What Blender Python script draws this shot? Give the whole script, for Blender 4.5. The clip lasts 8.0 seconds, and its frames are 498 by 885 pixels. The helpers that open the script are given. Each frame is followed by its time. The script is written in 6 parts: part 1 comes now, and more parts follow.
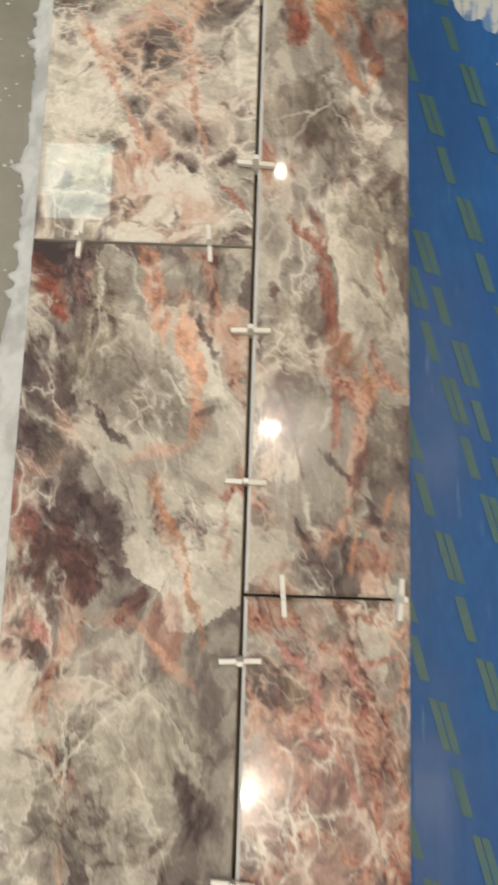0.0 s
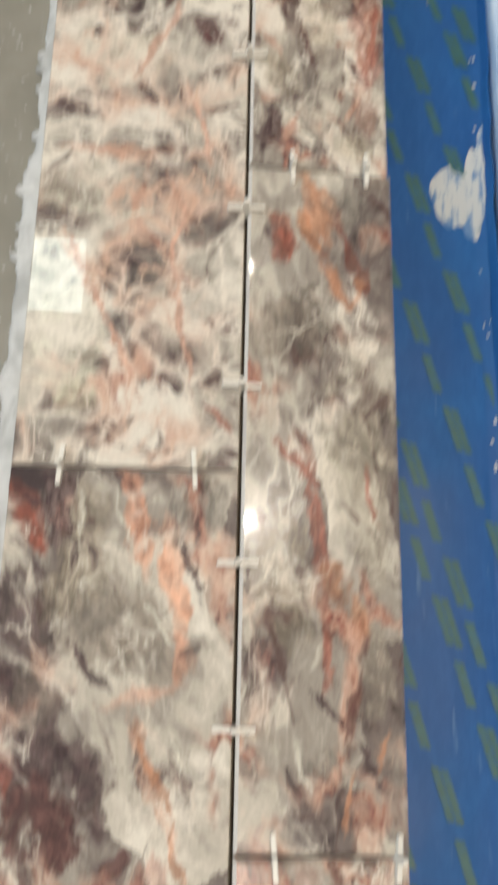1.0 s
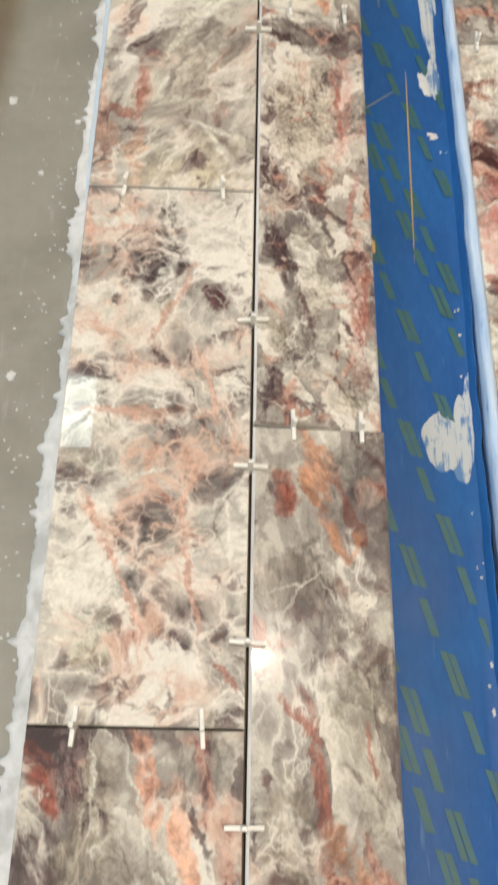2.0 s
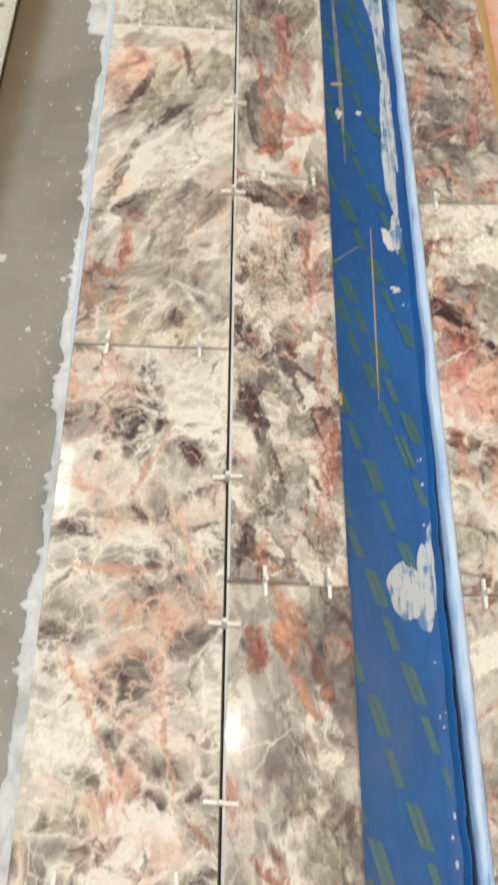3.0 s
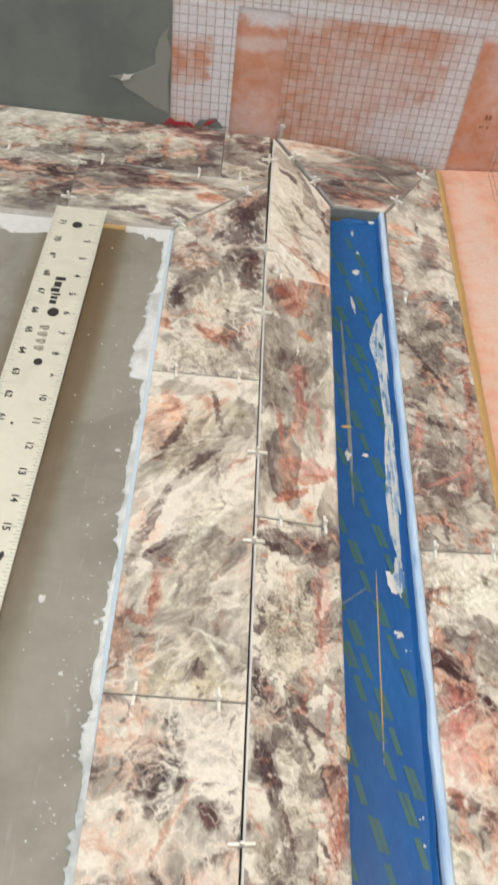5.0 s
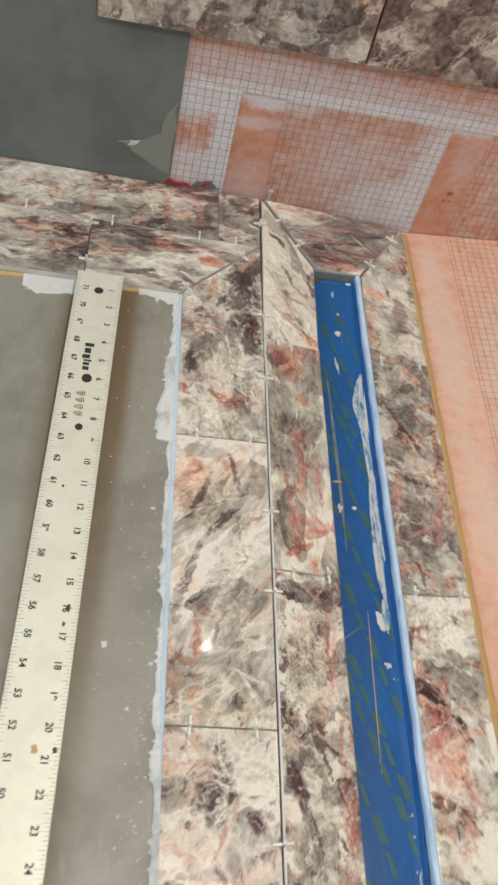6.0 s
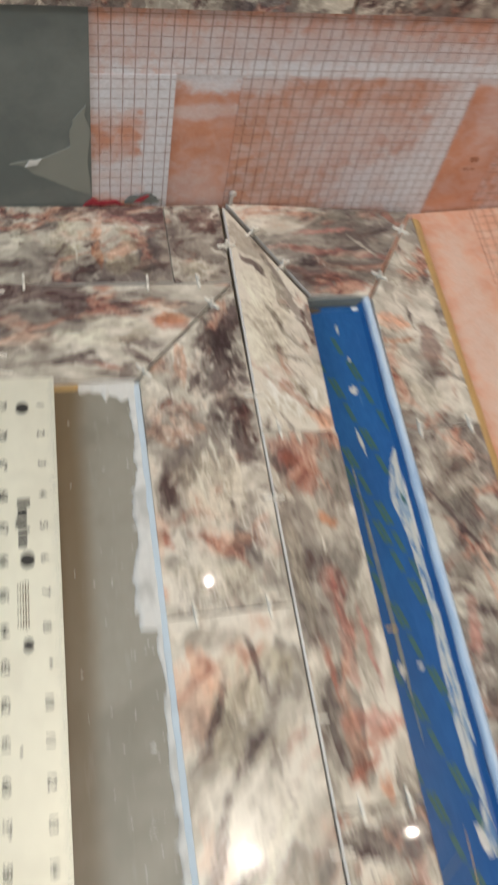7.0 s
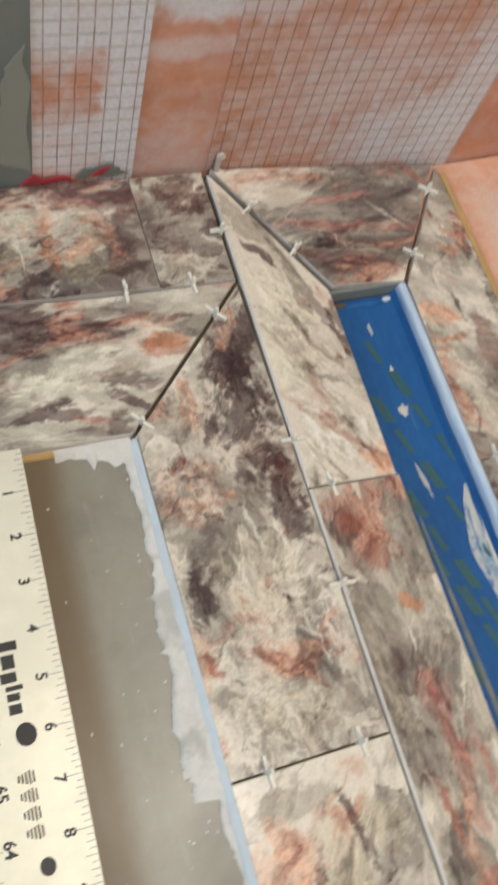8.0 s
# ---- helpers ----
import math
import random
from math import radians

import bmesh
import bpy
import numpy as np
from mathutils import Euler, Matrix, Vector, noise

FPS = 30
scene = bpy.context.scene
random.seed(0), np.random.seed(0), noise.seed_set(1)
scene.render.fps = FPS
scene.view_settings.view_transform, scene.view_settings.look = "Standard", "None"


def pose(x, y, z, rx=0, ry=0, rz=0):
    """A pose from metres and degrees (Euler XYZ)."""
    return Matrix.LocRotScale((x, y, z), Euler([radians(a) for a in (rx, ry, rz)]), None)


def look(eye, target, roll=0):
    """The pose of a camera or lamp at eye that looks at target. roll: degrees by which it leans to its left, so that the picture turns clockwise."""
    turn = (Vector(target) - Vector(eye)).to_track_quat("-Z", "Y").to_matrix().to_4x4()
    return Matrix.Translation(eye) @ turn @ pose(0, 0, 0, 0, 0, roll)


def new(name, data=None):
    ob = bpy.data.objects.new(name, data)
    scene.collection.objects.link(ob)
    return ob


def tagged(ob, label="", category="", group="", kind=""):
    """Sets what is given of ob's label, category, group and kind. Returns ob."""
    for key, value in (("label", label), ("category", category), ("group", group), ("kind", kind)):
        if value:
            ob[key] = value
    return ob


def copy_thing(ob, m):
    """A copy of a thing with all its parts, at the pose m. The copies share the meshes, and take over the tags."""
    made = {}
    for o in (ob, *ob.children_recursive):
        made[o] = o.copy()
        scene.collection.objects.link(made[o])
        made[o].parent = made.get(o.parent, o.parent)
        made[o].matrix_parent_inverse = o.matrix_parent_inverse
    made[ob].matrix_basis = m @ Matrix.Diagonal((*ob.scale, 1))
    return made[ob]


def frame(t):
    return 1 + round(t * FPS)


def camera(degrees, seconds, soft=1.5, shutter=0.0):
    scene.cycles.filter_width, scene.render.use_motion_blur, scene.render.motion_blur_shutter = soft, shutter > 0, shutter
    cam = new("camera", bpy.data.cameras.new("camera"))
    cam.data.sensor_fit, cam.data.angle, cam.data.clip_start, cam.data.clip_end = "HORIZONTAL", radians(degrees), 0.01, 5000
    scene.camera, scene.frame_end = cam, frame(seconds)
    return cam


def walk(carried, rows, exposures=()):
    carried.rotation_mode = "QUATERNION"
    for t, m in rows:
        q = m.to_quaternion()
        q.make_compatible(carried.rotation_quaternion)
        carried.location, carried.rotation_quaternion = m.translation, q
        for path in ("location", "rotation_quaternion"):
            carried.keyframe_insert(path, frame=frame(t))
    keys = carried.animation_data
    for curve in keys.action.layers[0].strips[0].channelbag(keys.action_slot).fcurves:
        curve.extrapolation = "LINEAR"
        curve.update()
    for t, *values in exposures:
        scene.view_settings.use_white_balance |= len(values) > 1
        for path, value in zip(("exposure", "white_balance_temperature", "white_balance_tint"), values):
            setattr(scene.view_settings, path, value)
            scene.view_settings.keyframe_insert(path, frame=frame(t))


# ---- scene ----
cam = camera(32.55, 8.0, soft=2.7, shutter=0.6)
PATH = [
    (0, (-0.0013, 0.0027, 0.3555), (0.0108, 0.3787, -1.6088), 3.71),
    (0.5, (-0.0155, 0.0236, 0.3387), (-0.0138, 0.4493, -1.6155), 3.46),
    (1, (-0.0103, 0.0691, 0.3570), (0.0669, 0.6153, -1.5655), 9.59),
    (1.5, (-0.0158, 0.1114, 0.3925), (0.0844, 0.8027, -1.4816), 9.34),
    (1.7, (-0.0108, 0.1151, 0.3943), (0.0354, 0.8612, -1.4608), 4.96),
    (2.8, (-0.0197, 0.1504, 0.4371), (0.0803, 1.0428, -1.3500), 7.85),
    (3, (-0.0135, 0.1573, 0.4460), (0.0905, 1.0835, -1.3236), 7.69),
    (3.5, (-0.0185, 0.1683, 0.4610), (0.0864, 1.1641, -1.2703), 7.59),
    (4, (-0.0229, 0.1913, 0.4905), (0.0783, 1.2838, -1.1816), 7.29),
    (4.5, (-0.0266, 0.2111, 0.5225), (0.0733, 1.4063, -1.0780), 7.7),
    (5, (-0.0413, 0.2228, 0.5523), (0.0554, 1.4988, -0.9848), 8.44),
    (5.2, (-0.0498, 0.2278, 0.5558), (0.0572, 1.5114, -0.9743), 9.27),
    (6.3, (-0.1999, 0.2229, 0.7326), (0.2001, 1.3239, -0.8885), 19.88),
    (6.5, (-0.2057, 0.2824, 0.7139), (0.1751, 1.3190, -0.9536), 15.76),
    (7, (-0.1532, 0.5705, 0.6159), (0.2521, 1.4729, -1.1223), 17.01),
    (7.5, (-0.1638, 0.7292, 0.5280), (0.3735, 1.5126, -1.2320), 23.82),
    (8, (-0.1927, 0.7533, 0.4809), (0.4282, 1.4307, -1.2955), 28.04),
]
walk(cam, [(t, look(eye, target, roll)) for t, eye, target, roll in PATH],
     exposures=[(0.0, -0.08, 7000, 10), (0.6, -0.10, 7000, 10), (1.0, 0.06, 6600, 10), (3.0, 0.29, 6600, 10), (5.0, 0.34, 6450, 10), (6.5, 0.01, 6450, 10), (8.0, 0.06, 6600, 10)])


# ---- light ----
world = bpy.data.worlds.new("room_air")
scene.world = world
world.use_nodes = True
world.node_tree.nodes["Background"].inputs[0].default_value = (0.9, 0.93, 1.0, 1)
world.node_tree.nodes["Background"].inputs[1].default_value = 0.05

CEILING = 2.7
LAMPS = [(0.35, 0.64, 19.0), (0.35, 1.66, 1.6), (0.35, -0.62, 26.0), (1.95, 0.64, 3.0)]


def lamp_light(x, y, watts, size=0.050):
    data = bpy.data.lights.new("downlight_light", "AREA")
    data.shape, data.size, data.energy, data.color = "DISK", size, watts, (1.0, 0.91, 0.80)
    ob = new("downlight_light", data)
    ob.matrix_world = pose(x, y, CEILING - 0.012)
    return ob


for lx, ly, lw in LAMPS:
    lamp_light(lx, ly, lw, 0.007 if ly > 1 else 0.008 if lx > 1 else 0.026)
# The soft daylight opening high on the far side of the room.
panel = bpy.data.lights.new("skylight_light", "AREA")
panel.shape, panel.size, panel.size_y, panel.energy, panel.color = "RECTANGLE", 0.26, 0.31, 1.7, (0.78, 1.0, 0.96)
panel_ob = new("skylight_light", panel)
panel_ob.matrix_world = pose(-0.67, 1.58, CEILING - 0.012)

# Daylight through the window in the west wall.
day = bpy.data.lights.new("window_light", "AREA")
day.shape, day.size, day.size_y, day.energy, day.color = "RECTANGLE", 1.25, 1.05, 34.0, (0.72, 0.87, 1.0)
day_ob = new("window_light", day)
day_ob.matrix_world = look((-2.21, 0.40, 1.45), (0.0, 0.40, 1.45))


# ---- materials ----
def nodes_of(name, rough=0.5, metal=0.0):
    m = bpy.data.materials.new(name)
    m.use_nodes = True
    b = m.node_tree.nodes["Principled BSDF"]
    b.inputs["Roughness"].default_value = rough
    b.inputs["Metallic"].default_value = metal
    return m, m.node_tree, b


def coords(nt, kind="Object", scale=(1, 1, 1), turn=0.0, shift=(0, 0, 0)):
    tc = nt.nodes.new("ShaderNodeTexCoord")
    mp = nt.nodes.new("ShaderNodeMapping")
    mp.inputs["Location"].default_value = shift
    mp.inputs["Rotation"].default_value = (0, 0, radians(turn))
    mp.inputs["Scale"].default_value = scale
    nt.links.new(tc.outputs[kind], mp.inputs["Vector"])
    return mp.outputs["Vector"], tc.outputs[kind]


def noise_of(nt, vec, scale, detail=4.0, rough=0.55, distort=0.0):
    n = nt.nodes.new("ShaderNodeTexNoise")
    n.inputs["Scale"].default_value = scale
    n.inputs["Detail"].default_value = detail
    n.inputs["Roughness"].default_value = rough
    n.inputs["Distortion"].default_value = distort
    nt.links.new(vec, n.inputs["Vector"])
    return n


def voronoi_of(nt, vec, scale, feature="F1"):
    n = nt.nodes.new("ShaderNodeTexVoronoi")
    n.feature = feature
    n.inputs["Scale"].default_value = scale
    nt.links.new(vec, n.inputs["Vector"])
    return n


def sum_of(nt, a, b, op="ADD", clamp=False):
    n = nt.nodes.new("ShaderNodeMath")
    n.operation, n.use_clamp = op, clamp
    for i, v in enumerate((a, b)):
        if isinstance(v, (int, float)):
            n.inputs[i].default_value = v
        else:
            nt.links.new(v, n.inputs[i])
    return n.outputs[0]


def band(nt, value, low, high, out_low=0.0, out_high=1.0):
    n = nt.nodes.new("ShaderNodeMapRange")
    n.interpolation_type = "SMOOTHSTEP"
    nt.links.new(value, n.inputs["Value"])
    for i, v in zip(("From Min", "From Max", "To Min", "To Max"), (low, high, out_low, out_high)):
        n.inputs[i].default_value = v
    return n.outputs["Result"]


def mixed(nt, fac, a, b, blend="MIX"):
    n = nt.nodes.new("ShaderNodeMix")
    n.data_type, n.blend_type = "RGBA", blend
    if isinstance(fac, (int, float)):
        n.inputs[0].default_value = fac
    else:
        nt.links.new(fac, n.inputs[0])
    for i, v in ((6, a), (7, b)):
        if isinstance(v, tuple):
            n.inputs[i].default_value = (*v[:3], 1)
        else:
            nt.links.new(v, n.inputs[i])
    return n.outputs[2]


def ramp(nt, value, stops):
    n = nt.nodes.new("ShaderNodeValToRGB")
    n.color_ramp.interpolation = "EASE"
    els = n.color_ramp.elements
    while len(els) < len(stops):
        els.new(0.5)
    for e, (p, c) in zip(els, stops):
        e.position, e.color = p, (*c, 1)
    nt.links.new(value, n.inputs[0])
    return n.outputs[0]


def bumped(nt, b, height, strength, distance=0.001):
    n = nt.nodes.new("ShaderNodeBump")
    n.inputs["Strength"].default_value = strength
    n.inputs["Distance"].default_value = distance
    nt.links.new(height, n.inputs["Height"])
    nt.links.new(n.outputs[0], b.inputs["Normal"])


def offset_vec(nt, vec, colour, amount):
    s = nt.nodes.new("ShaderNodeVectorMath")
    s.operation = "SUBTRACT"
    nt.links.new(colour, s.inputs[0])
    s.inputs[1].default_value = (0.5, 0.5, 0.5)
    k = nt.nodes.new("ShaderNodeVectorMath")
    k.operation = "SCALE"
    nt.links.new(s.outputs[0], k.inputs[0])
    k.inputs["Scale"].default_value = amount
    a = nt.nodes.new("ShaderNodeVectorMath")
    a.operation = "ADD"
    nt.links.new(vec, a.inputs[0])
    nt.links.new(k.outputs[0], a.inputs[1])
    return a.outputs[0]


PEACH, RUST, CREAM, MAROON = (0.58, 0.350, 0.262), (0.345, 0.135, 0.098), (0.67, 0.61, 0.52), (0.085, 0.040, 0.040)
WINE, GREIGE, GREY, ORANGE = (0.115, 0.060, 0.055), (0.34, 0.30, 0.245), (0.29, 0.27, 0.245), (0.47, 0.235, 0.140)
IVORY = (0.78, 0.71, 0.58)
TAUPE, PALE, OLIVE, PLUM, PINK = (0.22, 0.19, 0.165), (0.50, 0.46, 0.39), (0.43, 0.385, 0.295), (0.080, 0.050, 0.052), (0.45, 0.215, 0.185)


def marble(seed, light=0.0, red=0.5, dark=0.5, turn=0.0, stretch=1.0, size=1.0, web=0.5, patches=(), net=1.0, veins=(), clast=0.46):
    """Polished breccia marble: grey clasts, rusty seams, a cream web, dark pockets, and a few large patches
    (x, y from the tile's middle, half sizes, turn, colour, strength)."""
    m, nt, b = nodes_of("breccia_marble", 0.07)
    rng = random.Random(seed)
    size *= 1.45
    turned, raw = coords(nt, turn=turn)
    mp = nt.nodes.new("ShaderNodeMapping")
    mp.inputs["Scale"].default_value = (size, size / stretch, size)
    mp.inputs["Location"].default_value = [rng.uniform(-40, 40) for _ in range(3)]
    nt.links.new(turned, mp.inputs["Vector"])
    vec = mp.outputs["Vector"]
    v1 = offset_vec(nt, vec, noise_of(nt, vec, 9.0, 2.0).outputs["Color"], 0.050)
    v2 = offset_vec(nt, v1, noise_of(nt, v1, 30.0, 4.0, 0.6).outputs["Color"], 0.023)
    v3 = offset_vec(nt, v2, noise_of(nt, v1, 130.0, 4.0, 0.65).outputs["Color"], 0.0075)
    big = noise_of(nt, v2, 11.0, 8.0, 0.62, 0.2)
    cell = voronoi_of(nt, v3, 26.0)
    grey = nt.nodes.new("ShaderNodeRGBToBW")
    nt.links.new(cell.outputs["Color"], grey.inputs[0])
    grain = noise_of(nt, v2, 62.0, 5.0, 0.52)
    speck = noise_of(nt, v3, 165.0, 5.0, 0.62)
    fine = noise_of(nt, turned, 300.0, 5.0, 0.66)
    fleck = noise_of(nt, turned, 620.0, 4.0, 0.7)
    # pale to dark grey clasts, mottled inside
    tone = sum_of(nt, sum_of(nt, big.outputs["Fac"], -0.5), 1.30, "MULTIPLY")
    tone = sum_of(nt, tone, sum_of(nt, sum_of(nt, grey.outputs[0], -0.5), clast, "MULTIPLY"))
    tone = sum_of(nt, tone, sum_of(nt, sum_of(nt, grain.outputs["Fac"], -0.5), 0.62, "MULTIPLY"))
    tone = sum_of(nt, tone, sum_of(nt, sum_of(nt, speck.outputs["Fac"], -0.5), 0.34, "MULTIPLY"))
    tone = sum_of(nt, tone, 0.51 + light * 0.17)
    col = ramp(nt, tone, [(0.10, (0.055, 0.038, 0.038)), (0.30, (0.165, 0.135, 0.122)), (0.49, (0.325, 0.292, 0.252)), (0.64, (0.51, 0.470, 0.40)), (0.82, (0.73, 0.685, 0.60))])
    # large patches and clasts, torn at their edges and uneven inside
    broad = list(patches) + [v for v in veins if v[2] > 0.0032]
    thin = [v for v in veins if v[2] <= 0.0032]
    if broad:
        pv = offset_vec(nt, raw, noise_of(nt, raw, 42.0, 7.0, 0.64).outputs["Color"], 0.023)
        torn = noise_of(nt, v1, 70.0, 7.0, 0.66)
        worn = sum_of(nt, band(nt, grain.outputs["Fac"], 0.32, 0.52, 0.66, 1.0), band(nt, torn.outputs["Fac"], 0.40, 0.52, 0.80, 1.0), "MULTIPLY")
        solid = band(nt, grain.outputs["Fac"], 0.30, 0.48, 0.80, 1.0)
        for px, py, rx, ry, ang, colour, amount in broad:
            f = sum_of(nt, blob(nt, pv, px, py, rx, ry, ang, torn.outputs["Fac"], 2.3, 0.78, 1.20), amount, "MULTIPLY")
            f = sum_of(nt, f, solid if colour[0] < 0.15 or colour[0] > 0.6 else worn, "MULTIPLY")
            bright = 1.6 if colour[0] < 0.15 else 1.32
            shade = mixed(nt, band(nt, sum_of(nt, sum_of(nt, speck.outputs["Fac"], 0.5, "MULTIPLY"), sum_of(nt, big.outputs["Fac"], 0.5, "MULTIPLY")), 0.40, 0.62), tuple(c * 0.60 for c in colour), tuple(min(0.8, c * bright) for c in colour))
            shade = mixed(nt, 0.25 if colour[0] < 0.15 else 0.60, shade, col, "SOFT_LIGHT")
            col = mixed(nt, f, col, shade)
    # dark pockets
    dk = noise_of(nt, v3, 17.0, 6.0, 0.62)
    col = mixed(nt, band(nt, dk.outputs["Fac"], 0.66 - 0.12 * dark, 0.72 - 0.12 * dark, 0.0, 0.88), col, mixed(nt, band(nt, speck.outputs["Fac"], 0.35, 0.65), (0.048, 0.026, 0.029), (0.19, 0.135, 0.125)))
    # speckled rusty matter between the clasts
    seam = voronoi_of(nt, v3, 17.0, "DISTANCE_TO_EDGE")
    where = noise_of(nt, v2, 12.0, 5.0, 0.58)
    wide = sum_of(nt, seam.outputs["Distance"], sum_of(nt, sum_of(nt, grain.outputs["Fac"], -0.35), 0.34, "MULTIPLY"))
    f = sum_of(nt, band(nt, wide, 0.150, 0.045), band(nt, where.outputs["Fac"], 0.56 - 0.20 * red, 0.68 - 0.20 * red), "MULTIPLY")
    hue = ramp(nt, sum_of(nt, speck.outputs["Fac"], sum_of(nt, sum_of(nt, dk.outputs["Fac"], -0.5), -0.9, "MULTIPLY")),
               [(0.30, (0.105, 0.050, 0.045)), (0.40, RUST), (0.50, (0.46, 0.26, 0.19)), (0.60, PEACH), (0.72, (0.62, 0.48, 0.39))])
    col = mixed(nt, sum_of(nt, f, 0.88, "MULTIPLY"), col, hue)
    # soft cream nets round the clasts, coarse and fine
    wh2 = noise_of(nt, v1, 21.0, 4.0)
    for scale, width, amount, gate in ((26.0, 0.110, 0.36, 0.60), (26.0, 0.030, 0.58, 0.61), (52.0, 0.045, 0.34, 0.64)):
        mesh = voronoi_of(nt, v3, scale, "DISTANCE_TO_EDGE")
        edge = sum_of(nt, mesh.outputs["Distance"], sum_of(nt, sum_of(nt, grain.outputs["Fac"], -0.40), 0.22, "MULTIPLY"))
        f = sum_of(nt, band(nt, edge, 0.02 + width * net, 0.0), band(nt, wh2.outputs["Fac"], gate - 0.24 * web, gate + 0.14 - 0.24 * web), "MULTIPLY")
        col = mixed(nt, sum_of(nt, f, amount * min(1.4, 0.75 + 0.42 * web), "MULTIPLY"), col, mixed(nt, band(nt, where.outputs["Fac"], 0.46, 0.64), (0.78, 0.73, 0.635), (0.67, 0.50, 0.405)))
    # a few long pale hairlines
    ln = noise_of(nt, v1, 7.0, 5.0, 0.50)
    ridge = sum_of(nt, sum_of(nt, ln.outputs["Fac"], -0.5), 0.0, "ABSOLUTE")
    f = sum_of(nt, band(nt, ridge, 0.0045, 0.0005), band(nt, wh2.outputs["Fac"], 0.44, 0.60, 0.0, 0.42), "MULTIPLY")
    col = mixed(nt, f, col, (0.68, 0.60, 0.51))
    # wine-dark seams
    vd = voronoi_of(nt, v3, 22.0, "DISTANCE_TO_EDGE")
    edge = sum_of(nt, vd.outputs["Distance"], sum_of(nt, sum_of(nt, grain.outputs["Fac"], -0.35), 0.26, "MULTIPLY"))
    f = sum_of(nt, band(nt, edge, 0.075, 0.015), band(nt, big.outputs["Fac"], 0.44 + 0.06 * dark, 0.52 + 0.06 * dark, 0.72, 0.0), "MULTIPLY")
    col = mixed(nt, f, col, (0.095, 0.052, 0.048))
    # broken dark lips where clasts meet
    lip = voronoi_of(nt, v3, 26.0, "DISTANCE_TO_EDGE")
    edge = sum_of(nt, lip.outputs["Distance"], sum_of(nt, sum_of(nt, speck.outputs["Fac"], -0.42), 0.40, "MULTIPLY"))
    f = sum_of(nt, band(nt, edge, 0.070, 0.010), band(nt, dk.outputs["Fac"], 0.58 - 0.08 * dark, 0.66 - 0.08 * dark, 0.0, 0.60 - 0.25 * light), "MULTIPLY")
    col = mixed(nt, f, col, (0.085, 0.045, 0.044))
    # winding veins at two scales, each with a soft halo
    for scale, width, amount, gate in ((13.0, 0.042, 0.30, 0.50), (13.0, 0.0115, 0.80, 0.50), (34.0, 0.060, 0.20, 0.52), (34.0, 0.020, 0.55, 0.50)):
        rn = noise_of(nt, v2, scale, 4.0, 0.52)
        off = sum_of(nt, sum_of(nt, rn.outputs["Fac"], -0.5), 0.0, "ABSOLUTE")
        f = sum_of(nt, band(nt, off, width, 0.0), band(nt, wh2.outputs["Fac"], gate + 0.08 - 0.12 * web, gate + 0.18 - 0.12 * web, 0.0, min(1.0, amount * (0.70 + 0.40 * web))), "MULTIPLY")
        col = mixed(nt, f, col, mixed(nt, band(nt, where.outputs["Fac"], 0.46, 0.62), (0.75, 0.70, 0.61), (0.60, 0.40, 0.30)))
    # the bold veins of this slab
    if thin:
        vv = offset_vec(nt, raw, noise_of(nt, raw, 60.0, 7.0, 0.66).outputs["Color"], 0.0165)
        broken = band(nt, grain.outputs["Fac"], 0.32, 0.50, 0.62, 1.0)
        for px, py, rx, ry, ang, colour, amount in thin:
            f = sum_of(nt, blob(nt, vv, px, py, rx, ry, ang, speck.outputs["Fac"], 2.3, 0.45, 1.30), amount, "MULTIPLY")
            f = sum_of(nt, f, broken, "MULTIPLY")
            col = mixed(nt, f, col, mixed(nt, band(nt, speck.outputs["Fac"], 0.36, 0.64), tuple(c * 0.72 for c in colour), tuple(min(0.8, c * 1.3) for c in colour)))
    # crystal fleck
    col = mixed(nt, 1.0, col, ramp(nt, fleck.outputs["Fac"], [(0.30, (0.86, 0.855, 0.85)), (0.66, (1.0, 1.0, 1.0))]), "MULTIPLY")
    nt.links.new(col, b.inputs["Base Color"])
    nt.links.new(band(nt, grain.outputs["Fac"], 0.3, 0.75, 0.014, 0.038), b.inputs["Roughness"])
    b.inputs["Coat Weight"].default_value = 0.18
    b.inputs["Coat Roughness"].default_value = 0.17
    bumped(nt, b, grain.outputs["Fac"], 0.02, 0.0003)
    return m


def plain(name, colour, rough=0.6, spread=0.25, scale=60.0, bump=0.2, metal=0.0, second=None, blot=6.0):
    """A surface with grain and a slower blotching; second: the colour of the blotches."""
    m, nt, b = nodes_of(name, rough, metal)
    vec, _ = coords(nt)
    fine = noise_of(nt, vec, scale, 6.0, 0.65)
    slow = noise_of(nt, vec, blot, 5.0, 0.55, 0.4)
    low = tuple(c * (1 - spread) for c in colour)
    high = tuple(min(1.0, c * (1 + spread * 0.7)) for c in colour)
    col = mixed(nt, fine.outputs["Fac"], low, high)
    col = mixed(nt, band(nt, slow.outputs["Fac"], 0.45, 0.66, 0.0, 0.7), col, second or tuple(c * (1 - spread * 0.6) for c in colour))
    nt.links.new(col, b.inputs["Base Color"])
    nt.links.new(band(nt, slow.outputs["Fac"], 0.3, 0.7, rough * 0.85, min(1, rough * 1.15)), b.inputs["Roughness"])
    bumped(nt, b, fine.outputs["Fac"], bump, 0.001)
    return m


